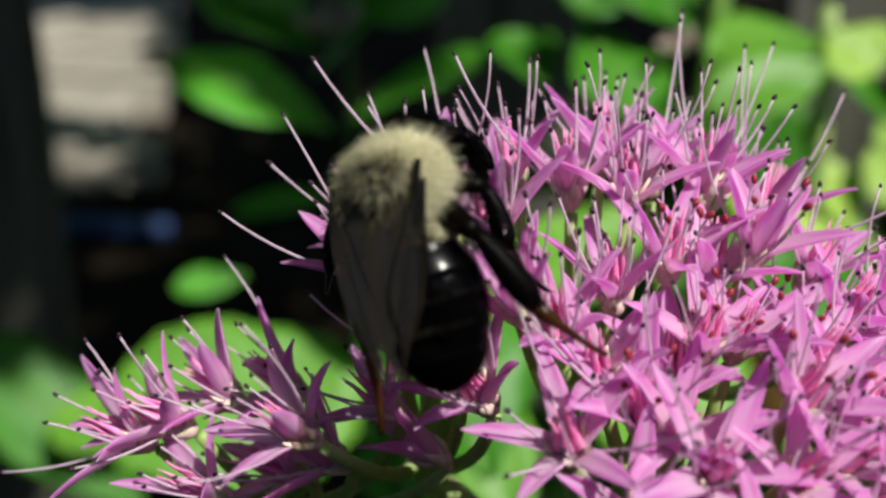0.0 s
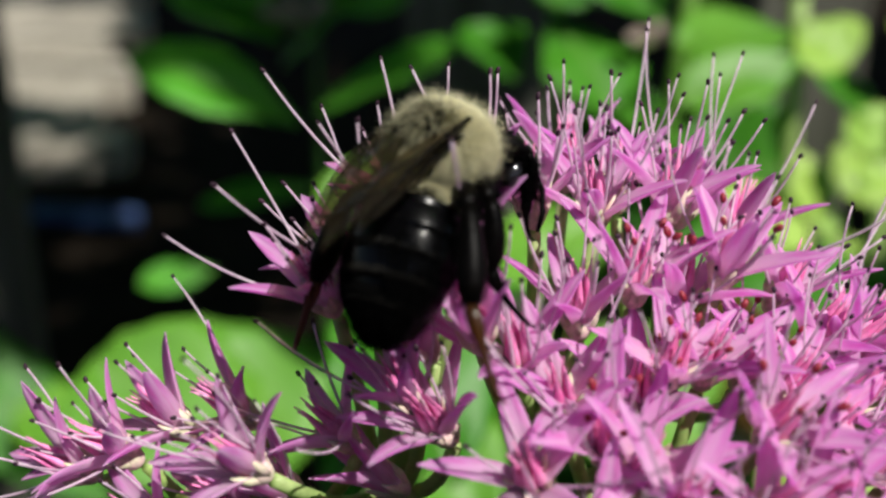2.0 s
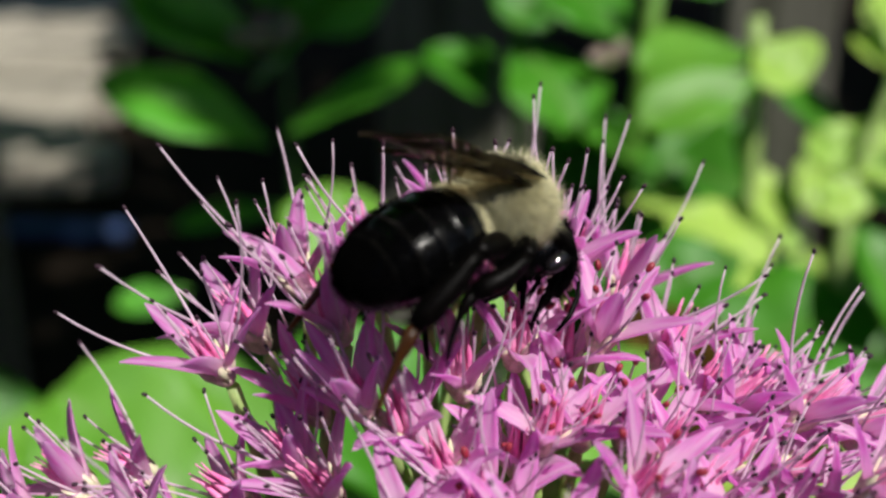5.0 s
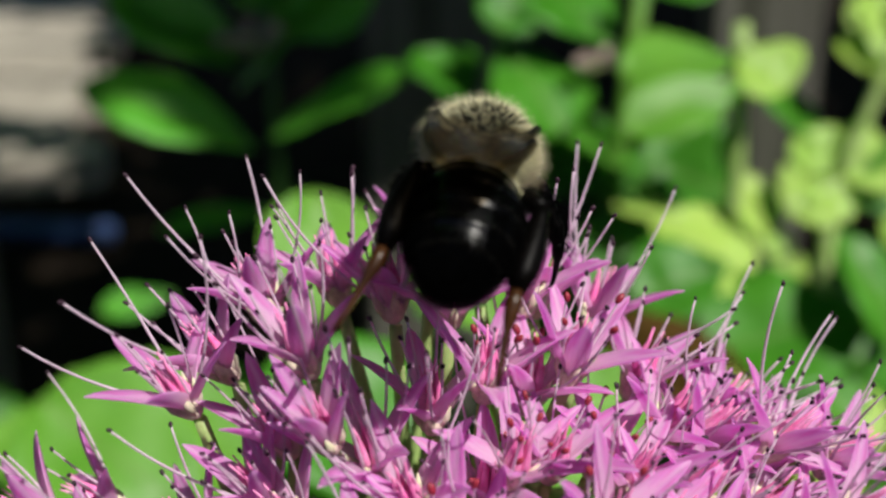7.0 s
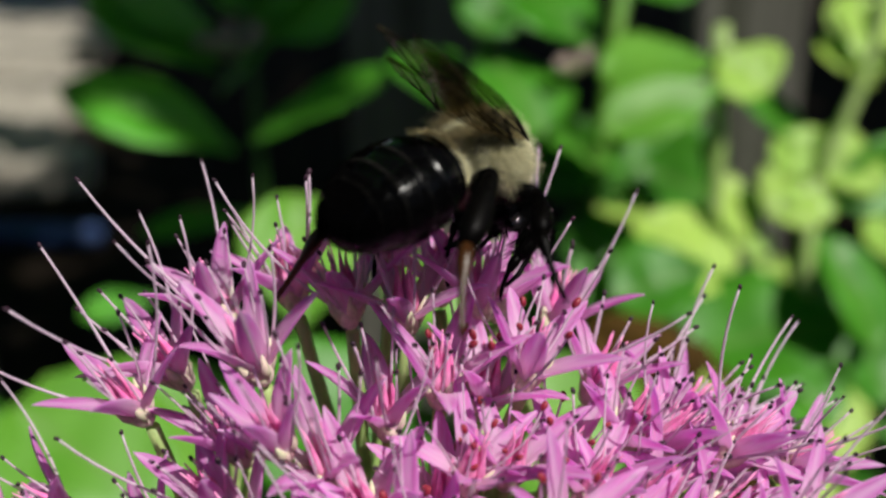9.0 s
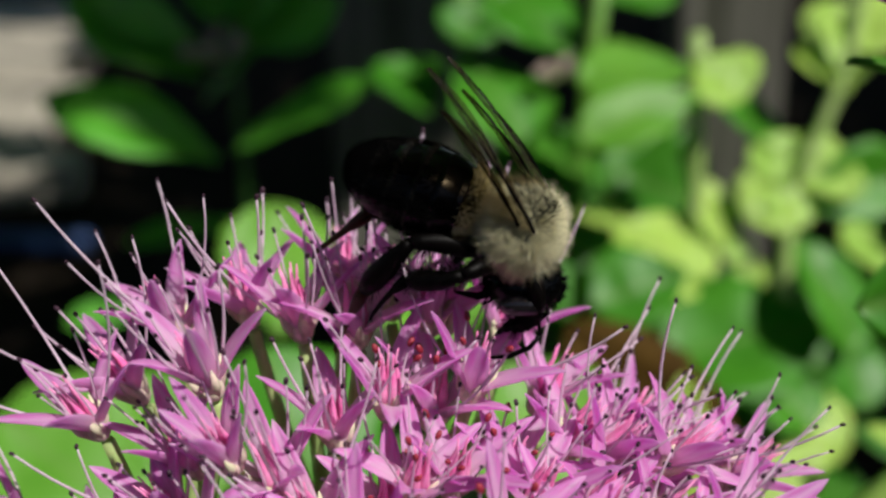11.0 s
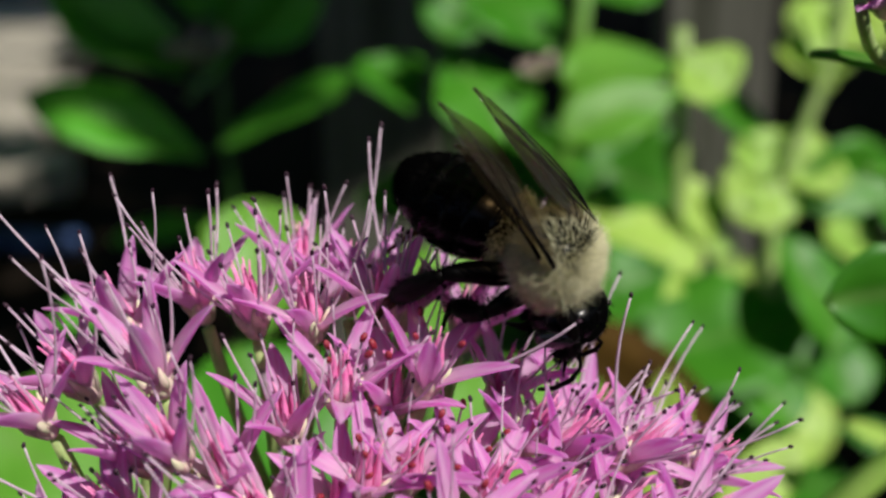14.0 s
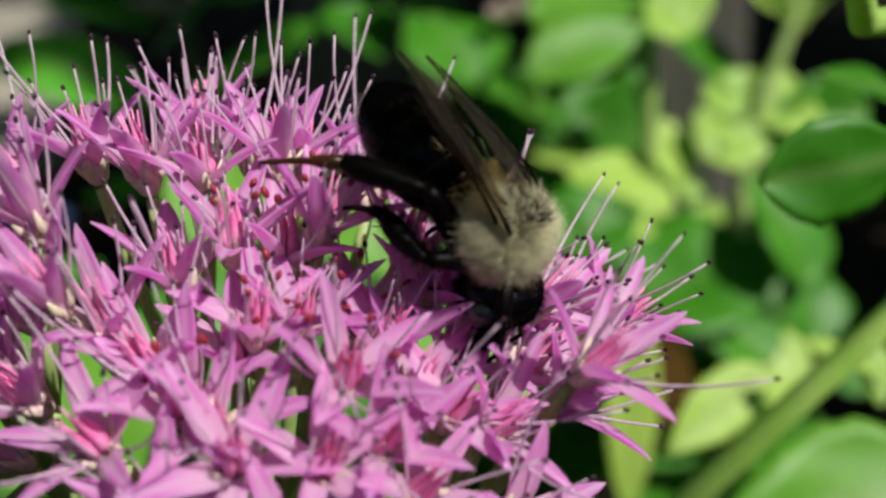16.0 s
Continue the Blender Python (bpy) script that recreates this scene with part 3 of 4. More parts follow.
tube(bm, [(0, 0.0628 * t, -0.15 * 0.0628 * (t - 0.35) ** 2 + 0.0006) for t in (-0.12, 0.0, 0.2, 0.4, 0.6, 0.8, 0.95)], [0.0009, 0.0009, 0.0008, 0.0007, 0.0006, 0.0004, 0.0002], 7)
part("midrib", mesh_of("midrib", bm, BROWN_LEAF), withered, blade.matrix_basis.copy())


# ---- the flower heads ----
def petal_mesh(length, width, cup):
    """A pointed, channelled petal along y that arches outwards."""
    bm = bmesh.new()
    ny, nx = 10, 4
    top, low = [], []
    for j in range(ny + 1):
        t = j / ny
        half = 0.5 * width * 1.45 * (t + 0.10) ** 0.45 * (1 - t) ** 0.72 + 0.00002
        a, b = [], []
        for i in range(nx + 1):
            s = 2 * i / nx - 1
            x, y = s * half, t * length
            z = 0.50 * abs(s) ** 1.5 * half + cup * length * t * t
            th = 0.00018 * (1 - abs(s)) * (1 - t) + 0.00004
            a.append(bm.verts.new((x, y, z + th)))
            b.append(bm.verts.new((x, y, z - th)))
        top.append(a)
        low.append(b)
    for j in range(ny):
        for i in range(nx):
            bm.faces.new((top[j][i], top[j][i + 1], top[j + 1][i + 1], top[j + 1][i]))
            bm.faces.new((low[j][i], low[j + 1][i], low[j + 1][i + 1], low[j][i + 1]))
        bm.faces.new((top[j][0], top[j + 1][0], low[j + 1][0], low[j][0]))
        bm.faces.new((top[j][nx], low[j][nx], low[j + 1][nx], top[j + 1][nx]))
    bm.faces.new([v for v in top[0]] + [v for v in low[0][::-1]])
    return mesh_of("petal", bm, PETAL)


PETALS = [petal_mesh(0.0055, 0.0019, -0.16), petal_mesh(0.0060, 0.0018, -0.04), petal_mesh(0.0052, 0.0020, -0.24), petal_mesh(0.0058, 0.0019, -0.10), petal_mesh(0.0057, 0.0017, -0.16)]


def stamen_into(bm, length, bend, anther=0.00034, red=False):
    """A thin filament along z with its anther at the tip."""
    pts = bow((0, 0, 0), (bend, 0, length), (bend * 0.35, 0, 0), 7)
    tube(bm, pts, [0.000105 - 0.00004 * k / 7 for k in range(8)], 6, 0)
    r = (0.00036, 0.00022, 0.00021) if red else (anther * 0.62, anther * 0.42, anther * 0.40)
    egg(bm, pts[-1] + Vector((0, 0, 0.0001)), r, Matrix.Rotation(-1.2, 4, "Y"), 8, 6, 2 if red else 1)


def stamen_mesh(length, bend, anther=0.00034, red=False):
    bm = bmesh.new()
    stamen_into(bm, length, bend, anther, red)
    return mesh_of("stamen", bm, FILAMENT, ANTHER, RED_ANTHER)


STAMENS = [stamen_mesh(0.0062, 0.0005), stamen_mesh(0.0070, -0.0005), stamen_mesh(0.0094, 0.0015, 0.00030), stamen_mesh(0.0052, 0.0003, 0.00036), stamen_mesh(0.0082, 0.0016, 0.00024), stamen_mesh(0.0057, 0.0008, 0.00034)]
LOW_STAMENS = [stamen_mesh(0.0046, 0.0004, 0.00034), stamen_mesh(0.0052, -0.0004, 0.00032), stamen_mesh(0.0040, 0.0003, 0.00036)]
SHORT_STAMENS = [stamen_mesh(0.0040, 0.0004, red=True), stamen_mesh(0.0034, -0.0003, red=True), stamen_mesh(0.0046, 0.0006, 0.00036)]


def pistil_mesh():
    bm = bmesh.new()
    for k in range(5):
        a = 2 * math.pi * (k + 0.5) / 5
        d = Vector((math.cos(a), math.sin(a), 0))
        tube(bm, [d * 0.0003, d * 0.00055 + Vector((0, 0, 0.0010)), d * 0.0005 + Vector((0, 0, 0.0021)), d * 0.00045 + Vector((0, 0, 0.0030)), d * 0.0006 + Vector((0, 0, 0.0038))],
             [0.00028, 0.00034, 0.00020, 0.00009, 0.00004], 7)
    return mesh_of("pistil", bm, PISTIL)


PISTIL_MESH = pistil_mesh()


def calyx_mesh():
    bm = bmesh.new()
    egg(bm, (0, 0, -0.0004), (0.0010, 0.0008, 0.0008), Matrix.Rotation(math.pi / 2, 4, "Y"), 12, 8)
    for k in range(5):
        a = 2 * math.pi * (k + 0.5) / 5
        d = Vector((math.cos(a), math.sin(a), 0))
        tube(bm, [d * 0.0004 + Vector((0, 0, -0.0008)), d * 0.0009 + Vector((0, 0, 0.0002)), d * 0.0013 + Vector((0, 0, 0.0014))], [0.0003, 0.00034, 0.00005], 6)
    return mesh_of("floret", bm, CALYX)


CALYX_MESH = calyx_mesh()


def add_floret(head, place, axis, openness=1.0, long_stamens=8, separate=True, size=1.0, red=False, hub=None, reach=1.0):
    """One star-shaped floret: a calyx with petals, stamens, a pistil and its stalk."""
    place, axis = Vector(place), Vector(axis).normalized()
    inv = head.matrix_basis.inverted()
    turn = axis.to_track_quat("Z", "Y").to_matrix().to_4x4() @ Matrix.Rotation(rng.uniform(0, 6.28), 4, "Z")
    m = Matrix.Translation(place) @ turn
    floret = part("floret", CALYX_MESH, head, inv @ m @ Matrix.Scale(size, 4))
    for k in range(5):
        a = 2 * math.pi * k / 5 + rng.uniform(-0.12, 0.12)
        lift = (90 - openness * rng.uniform(26, 58))
        pm = Matrix.Rotation(a, 4, "Z") @ Matrix.Translation((0, 0.0006, 0)) @ Matrix.Rotation(radians(lift), 4, "X") @ Matrix.Rotation(rng.uniform(-0.25, 0.25), 4, "Y")
        part("petal", rng.choice(PETALS), floret, pm @ Matrix.Scale(rng.uniform(0.92, 1.1), 4))
    if openness > 0.4:
        part("pistil", PISTIL_MESH, floret, Matrix.Rotation(rng.uniform(0, 6), 4, "Z"))
        rest = bmesh.new()
        for k in range(long_stamens):
            a = 2 * math.pi * k / long_stamens + rng.uniform(-0.2, 0.2)
            splay = rng.uniform(4, 26) if k % 2 else rng.uniform(14, 40)
            splay *= 0.7 if reach > 1.05 else 1.0
            sm = Matrix.Rotation(a, 4, "Z") @ Matrix.Translation((0.0009, 0, 0.0004)) @ Matrix.Rotation(radians(splay), 4, "Y")
            pick = rng.choice(SHORT_STAMENS[:2] if red and k % 2 else LOW_STAMENS if k % 2 else STAMENS)
            if separate:
                part("stamen", pick, floret, sm @ Matrix.Scale(rng.uniform(0.85, 1.1), 4) @ Matrix.Diagonal((1, 1, reach, 1)))
            else:
                one = bmesh.new()
                one.from_mesh(pick)
                one.transform(sm)
                tmp = bpy.data.meshes.new("tmp")
                one.to_mesh(tmp)
                one.free()
                rest.from_mesh(tmp)
                bpy.data.meshes.remove(tmp)
        if not separate:
            part("stamen_tuft", mesh_of("stamen_tuft", rest, FILAMENT, ANTHER, RED_ANTHER), floret)["kind"] = "stuff"
        else:
            rest.free()
    if hub is not None:
        low = place - axis * 0.0016 * size
        bm = bmesh.new()
        tube(bm, [inv @ p for p in bow(low, hub, axis * -0.0015 + Vector((0, 0, -0.001)), 7)], [0.00046 + 0.00014 * k / 7 for k in range(8)], 7)
        part("pedicel", mesh_of("pedicel", bm, PALE_STALK), head)
    return floret


MM = 0.001
DOME = Vector((0.0245, 0.0765, 0.4660))


def cyme(head, hub, florets, separate=True, red=False, reach=1.0):
    """A small branch of the head: florets (x, y, z in mm from the ground, openness) on stalks from one hub."""
    hub = Vector(hub)
    for x, y, z, openness in florets:
        p = Vector((x, y, z)) * MM
        axis = (p - DOME).normalized() + Vector((rng.uniform(-0.12, 0.12), rng.uniform(-0.25, 0.02), 0.45))
        add_floret(head, p, axis, openness, 8 if separate else 6, separate, rng.uniform(0.98, 1.12), red, hub, reach)


head = empty("sedum_flower_head", pose(0.024, 0.085, 0), "pink starry sedum flower head on a green stem", "flower", "sedum flowers")
STEM_TOP = (0.0255, 0.0850, 0.4560)
stem_part(head, bow((0.024, 0.100, 0.0), STEM_TOP, (0.006, 0.006, 0), 14), 0.0042, 0.0026, STALK)
HUBS = {"left": (0.0090, 0.0800, 0.4690), "low_left": (-0.0020, 0.0810, 0.4640), "back": (0.0200, 0.0830, 0.4720), "back_right": (0.0290, 0.0830, 0.4740),
        "middle": (0.0240, 0.0760, 0.4720), "right": (0.0400, 0.0800, 0.4690), "front": (0.0260, 0.0720, 0.4660), "front_right": (0.0380, 0.0740, 0.4650)}
for k, h in HUBS.items():
    stem_part(head, bow(STEM_TOP if "low" not in k else (0.020, 0.0855, 0.448), h, (0, 0, -0.003), 8), 0.0019, 0.0011, PALE_STALK, "branch")
cyme(head, HUBS["left"], [(6.5, 74, 485.8, 1.1), (14.1, 73, 489.1, 0.75), (8.2, 78, 486.2, 0.95), (11.0, 80, 489.3, 0.9), (12.5, 74, 482.7, 0.5)], reach=1.12)
cyme(head, HUBS["back"], [(15.5, 82, 490.0, 0.9), (19.2, 80, 489.8, 0.85), (23.1, 79, 489.6, 0.85), (15.5, 70, 485.4, 0.5), (18.2, 71, 483.0, 0.85)], reach=1.12)
cyme(head, HUBS["back_right"], [(25.5, 84, 489.5, 0.9), (29.3, 82, 489.0, 0.95), (33.5, 84, 486.5, 0.95)], reach=1.12)
cyme(head, HUBS["middle"], [(25.1, 74, 486.8, 0.95), (30.5, 74.5, 487.6, 1.0)], red=True)
cyme(head, HUBS["right"], [(35.6, 79, 484.2, 1.05), (39.2, 77, 480.3, 1.0), (43.5, 74, 482.0, 1.0), (48.6, 76, 479.4, 1.05), (46.2, 78, 479.6, 1.0), (41.5, 80, 480.5, 1.0)])
cyme(head, HUBS["front"], [(26.7, 70, 482.9, 0.9), (29.1, 71, 482.6, 0.95), (32.4, 74, 481.0, 0.95), (25.2, 71, 480.6, 0.85), (22.7, 67, 479.8, 0.95), (31.7, 66, 481.5, 1.0)], red=True)
cyme(head, HUBS["front_right"], [(38.1, 72, 479.7, 1.0), (42.3, 72, 478.6, 1.0), (40.1, 67, 477.6, 1.0), (35.5, 69, 479.2, 0.95)])
cyme(head, HUBS["back_right"], [(28.0, 79.5, 490.2, 0.9), (37.0, 75.5, 482.4, 1.0)])
cyme(head, HUBS["front_right"], [(43.0, 76.5, 478.4, 1.0), (34.0, 71, 481.2, 0.95), (44.5, 70, 477.4, 1.0), (37.5, 67, 478.6, 1.0), (33.5, 64, 478.6, 1.0)], separate=False)
cyme(head, HUBS["front"], [(24.5, 65, 479.6, 1.0), (20.5, 69, 481.4, 0.9)], separate=False)
cyme(head, HUBS["low_left"], [(7.5, 72, 477.4, 1.05), (0.7, 76, 476.7, 0.95), (-3.4, 75.5, 476.1, 1.0), (-6.8, 74, 474.9, 1.0), (-9.7, 74.4, 473.5, 1.05), (0.7, 74, 471.3, 1.0), (4.0, 72, 473.5, 0.9), (10.5, 73, 473.5, 0.3), (-4.0, 71, 471.5, 0.95)], separate=False)
cyme(head, HUBS["front"], [(30.5, 62, 478.7, 1.0), (26.0, 62, 479.0, 1.0), (22.0, 62, 476.0, 1.0), (35.5, 62, 476.8, 1.0), (18.5, 64.5, 479.0, 1.0), (28.5, 60, 475.0, 1.0), (40.5, 63, 474.0, 1.0)], separate=False)
cyme(head, HUBS["back"], [(22.0, 86, 490.3, 0.9), (21.8, 74, 484.6, 0.85)])
cyme(head, HUBS["left"], [(11.6, 71.5, 480.2, 0.55), (2.7, 67.5, 478.0, 1.0), (13.5, 69.5, 479.5, 0.9)])
cyme(head, HUBS["middle"], [(28.0, 75.5, 485.2, 0.95)], red=True)
cyme(head, HUBS["front_right"], [(45.4, 66, 481.8, 1.05), (39.4, 75, 481.9, 1.0)])

# lower leaves of the flowering plant
for k, row in enumerate(LOW_LEAVES_A + LOW_LEAVES_B):
    add_leaf(head, *row, LEAF if k in (2, 3, 9) else MID_LEAF)

# the neighbouring flower stem
neighbour = empty("sedum_flower_head", pose(0.075, 0.110, 0), "neighbouring pink sedum flower with green leaves on its stem", "flower", "sedum flowers")
stem_part(neighbour, [(0.060, 0.14, 0.0), (0.062, 0.135, 0.40), (0.0715, 0.125, 0.4315), (0.0911, 0.118, 0.4600), (0.097, 0.128, 0.478), (0.086, 0.110, 0.493), (0.073, 0.097, 0.495), (0.068, 0.091, 0.505)], 0.0022, 0.0010, SUNLIT_STALK)
# Here too the leaf tones stand in for sun and shade.
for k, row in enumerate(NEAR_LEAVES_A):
    add_leaf(neighbour, *row, LEAF if k in (2, 3) else MID_LEAF if k == 1 else SUNLIT_LEAF, face=(-0.4, -0.88, -0.08) if k == 2 else (0.15, -0.55, 0.82))
for row in SECOND_LEAVES_A:
    add_leaf(neighbour, *row, LEAF)
for x, y, z in ((61.0, 86.0, 511.0), (63.0, 88.0, 509.0), (66.0, 90.0, 510.0), (66.0, 88.0, 511.0)):
    add_floret(neighbour, (x * MM, y * MM, z * MM), (rng.uniform(-0.5, 0.4), -0.2, 1), 0.95, 8, False, 1.0, False, (0.068, 0.091, 0.505))


# ---- the bumblebee ----
def fur(bm, centre, radii, count, length, slot=0, keep=None, sweep=(-0.35, 0, 0.0), thick=0.00005, clump=0.35, narrow=0.0):
    """Fine tapered hairs standing on an ellipsoid."""
    for _ in range(count):
        z = rng.uniform(-1, 1)
        a = rng.uniform(0, 2 * math.pi)
        r = math.sqrt(1 - z * z)
        n = Vector((r * math.cos(a), r * math.sin(a), z))
        if keep and not keep(n):
            continue
        slim = 1 + 0.04 - narrow * (0.5 - 0.5 * n.x) if narrow else 1.0
        p = Vector(centre) + Vector((n.x * radii[0], n.y * radii[1] * slim, n.z * radii[2] * slim))
        d = (Vector((n.x / radii[0], n.y / radii[1], n.z / radii[2])).normalized() + Vector(sweep)
             + clump * Vector((noise.noise(p * 900), noise.noise(p * 900 + Vector((7, 0, 0))), noise.noise(p * 900 + Vector((0, 9, 0)))))
             + 1.2 * clump * Vector((noise.noise(p * 330 + Vector((3, 0, 0))), noise.noise(p * 330 + Vector((0, 5, 0))), noise.noise(p * 330)))
             + 0.16 * Vector((rng.gauss(0, 1), rng.gauss(0, 1), rng.gauss(0, 1)))).normalized()
        l = length * rng.uniform(0.5, 1.2) * (1 + 0.35 * noise.noise(p * 500))
        side = d.orthogonal().normalized() * thick
        other = d.cross(side)
        base = p - d * 0.0002
        mid = p + d * l * 0.55 + Vector((0, 0, -0.04 * l))
        tip = bm.verts.new(p + d * l + Vector((-0.1 * l, 0, -0.12 * l)))
        ring = [bm.verts.new(base + q) for q in (side, -0.5 * side + 0.87 * other, -0.5 * side - 0.87 * other)]
        ring2 = [bm.verts.new(mid + 0.7 * q) for q in (side, -0.5 * side + 0.87 * other, -0.5 * side - 0.87 * other)]
        for k in range(3):
            bm.faces.new((ring[k], ring[(k + 1) % 3], ring2[(k + 1) % 3], ring2[k])).material_index = slot
            bm.faces.new((ring2[k], ring2[(k + 1) % 3], tip)).material_index = slot


BEE_ROWS = [
    (0, 0.00824, 0.06676, 0.49406, -62.3, -62.1, 123.1),
    (0.5, 0.00948, 0.06831, 0.49472, -50.8, -65.8, 107.4),
    (1, 0.00939, 0.07040, 0.49527, -40.3, -56.5, 97.4),
    (1.5, 0.01006, 0.06857, 0.49647, -21.5, -65.9, 84.8),
    (2, 0.01316, 0.07152, 0.49610, -14.2, -38.9, 57.6),
    (2.5, 0.01620, 0.06640, 0.49941, 4.8, -24.8, 10.2),
    (3, 0.01927, 0.06442, 0.49858, 10.6, -15.3, 7.5),
    (3.5, 0.02100, 0.06594, 0.49849, 9.7, -21.3, 11.0),
    (6, 0.02519, 0.07375, 0.49688, -10.3, 5.1, 43.5),
    (6.5, 0.02545, 0.07345, 0.50066, 25.3, -35.6, 12.8),
    (7, 0.02474, 0.07418, 0.50197, 8.5, -21.5, 77.6),
    (7.5, 0.02458, 0.07413, 0.50288, 16.1, -19.3, 83.2),
    (8, 0.02417, 0.07466, 0.50237, 12.0, -12.7, 79.4),
    (8.5, 0.02558, 0.07486, 0.50155, -4.0, -7.6, 61.9),
    (9, 0.02760, 0.07700, 0.50100, 4.0, 3.0, 40.0),
    (11.5, 0.03384, 0.07383, 0.49770, 6.6, 27.4, -17.7),
    (12, 0.03326, 0.07194, 0.49967, 5.1, 22.4, -17.8),
    (12.5, 0.03500, 0.07388, 0.49755, -2.9, 24.2, -35.2),
    (13, 0.03504, 0.07403, 0.49711, -2.6, 25.4, -35.1),
    (13.5, 0.03638, 0.07531, 0.49549, -2.7, 29.2, -32.2),
    (14, 0.03844, 0.07397, 0.49602, 10.8, 26.6, -30.4),
    (14.5, 0.03796, 0.07182, 0.49262, -3.0, 28.4, -35.7),
    (15, 0.03874, 0.07129, 0.48933, -8.6, 30.0, -44.4),
    (15.5, 0.04154, 0.07046, 0.48888, -6.8, 31.1, -38.2),
    (16, 0.04138, 0.07031, 0.48862, -3.9, 37.6, -34.1),
]


# seconds; degrees that the leg is spread sideways, pitched and swung backwards
LEG_SWING = {
    ("foreleg", 1): [(0, -10, 45, -8), (1, -15, 40, -5), (3.5, -20, 30, -4), (6, -30, 22, 8), (9, -5, 26, -6), (12, -25, 5, 18), (16, -20, 8, 8)],
    ("foreleg", -1): [(0, -11, 54, -12), (1, -20, 44, -4), (3.5, -31, 33, -1), (6, -40, 28, 10), (9, -10, 35, -10), (12, -45, 3, 30), (16, -30, 10, 12)],
    ("middle_leg", 1): [(0, 45, 50, -20), (1, 44, 48, -20), (2, 18, 22, -16), (3.5, -4, 20, -14), (6, -13, 30, -10), (7.5, -5, 5, 5), (9, -4, 20, -8), (12.5, -10, 5, -6), (14.5, 2, 18, -11), (16, -1, 34, -8)],
    ("middle_leg", -1): [(0, 14, 57, -29), (1, 28, 44, -44), (2, 17, 17, -50), (2.5, 11, -4, -40), (3.5, 7, 16, -46), (6, -13, 60, 10), (6.5, -40, 30, 44), (7, -10, 18, 38), (8, 14, 12, 38), (8.5, 16, 16, 40), (9, 34, 36, 0), (11.5, -20, 26, -30), (12.5, -44, 20, -44), (13.5, -40, 18, 4), (14.5, -13, 43, -38), (15, -14, 60, -20), (16, -12, 66, -16)],
    ("hind_leg", 1): [(0, 48, 17, -32), (1, 30, 22, -30), (2, 30, 1, -10), (2.5, 46, -24, -42), (3.5, 46, -18, -42), (6, 12, -2, 4), (6.5, 42, 2, -34), (7, 34, 6, -24), (8, 32, 6, -20), (8.5, 6, 2, 22), (9, 16, -18, -26), (11.5, -4, -7, -44), (12.5, -6, -7, -40), (16, -6, 2, -20)],
    ("hind_leg", -1): [(0, 17, 9, -8), (1, 10, 8, -8), (2, 16, 7, -10), (3.5, -10, 10, -20), (6, 8, -4, -30), (6.5, 2, 36, -2), (7, 10, 16, -26), (8, 14, 14, -32), (8.5, 8, 12, -24), (9, 26, -1, 2), (11.5, -28, -30, -48), (12.5, -38, -24, 4), (13.5, -25, -22, -8), (14.5, 4, -13, -24), (15, 17, 2, -21), (16, 20, 6, -19)],
}
# seconds; the head's place ahead and up, degrees that it is bowed
HEAD_NOD = [(0.0, 0.0016, -0.0035, 92), (2.0, 0.0016, -0.0035, 88), (3.5, 0.0018, -0.0034, 76), (6.0, 0.0018, -0.0034, 80), (8.5, 0.0016, -0.0035, 88), (9.0, 0.0018, -0.0034, 76), (11.5, 0.0020, -0.0034, 62), (12.5, 0.0021, -0.0034, 56), (14.0, 0.0021, -0.0034, 56), (15.0, 0.0020, -0.0034, 62), (16.0, 0.0020, -0.0034, 62)]
# seconds; degrees that the wings are lifted; how far both pairs lie stacked, tilted to one side
WING_LIFT = [(0.0, 14, 0.0), (1.0, 13, 0.0), (1.5, 13, 0.0), (2.0, 17, 0.4), (2.5, 24, 1.0), (3.0, 26, 1.0), (3.5, 27, 1.0), (6.0, 20, 0.7), (6.5, 10, 0.3), (7.0, 25, 0.0), (8.0, 28, 0.0), (8.5, 30, 0.0), (9.0, 35, 0.6), (11.5, 32, 1.0), (12.5, 40, 1.0), (13.5, 35, 1.0), (14.0, 31, 1.0), (14.5, 29, 1.0), (15.0, 28, 1.0), (15.5, 18, 1.0), (16.0, 17, 1.0)]
# seconds; degrees that the abdomen is raised from the waist
ABDOMEN_RAISE = [(0.0, 1), (1.0, -3), (1.5, -6), (2.0, -9), (2.5, -21), (3.0, -9), (3.5, -5), (6.0, -1), (6.5, -16), (7.0, 2), (8.0, 1), (8.5, -4), (9.0, -10), (11.5, -5), (12.5, -7), (13.0, -1), (14.0, -2), (14.5, -4), (15.0, 5), (16.0, 8)]
WING_TILT = 10
WAIST = Vector((-0.0025, 0, -0.0003))


def abdomen_pose(raised):
    return Matrix.Translation(WAIST) @ Matrix.Rotation(radians(raised), 4, "Y") @ Matrix.Translation((-0.0044, 0, -0.0003)) @ Matrix.Rotation(radians(-6), 4, "Y")


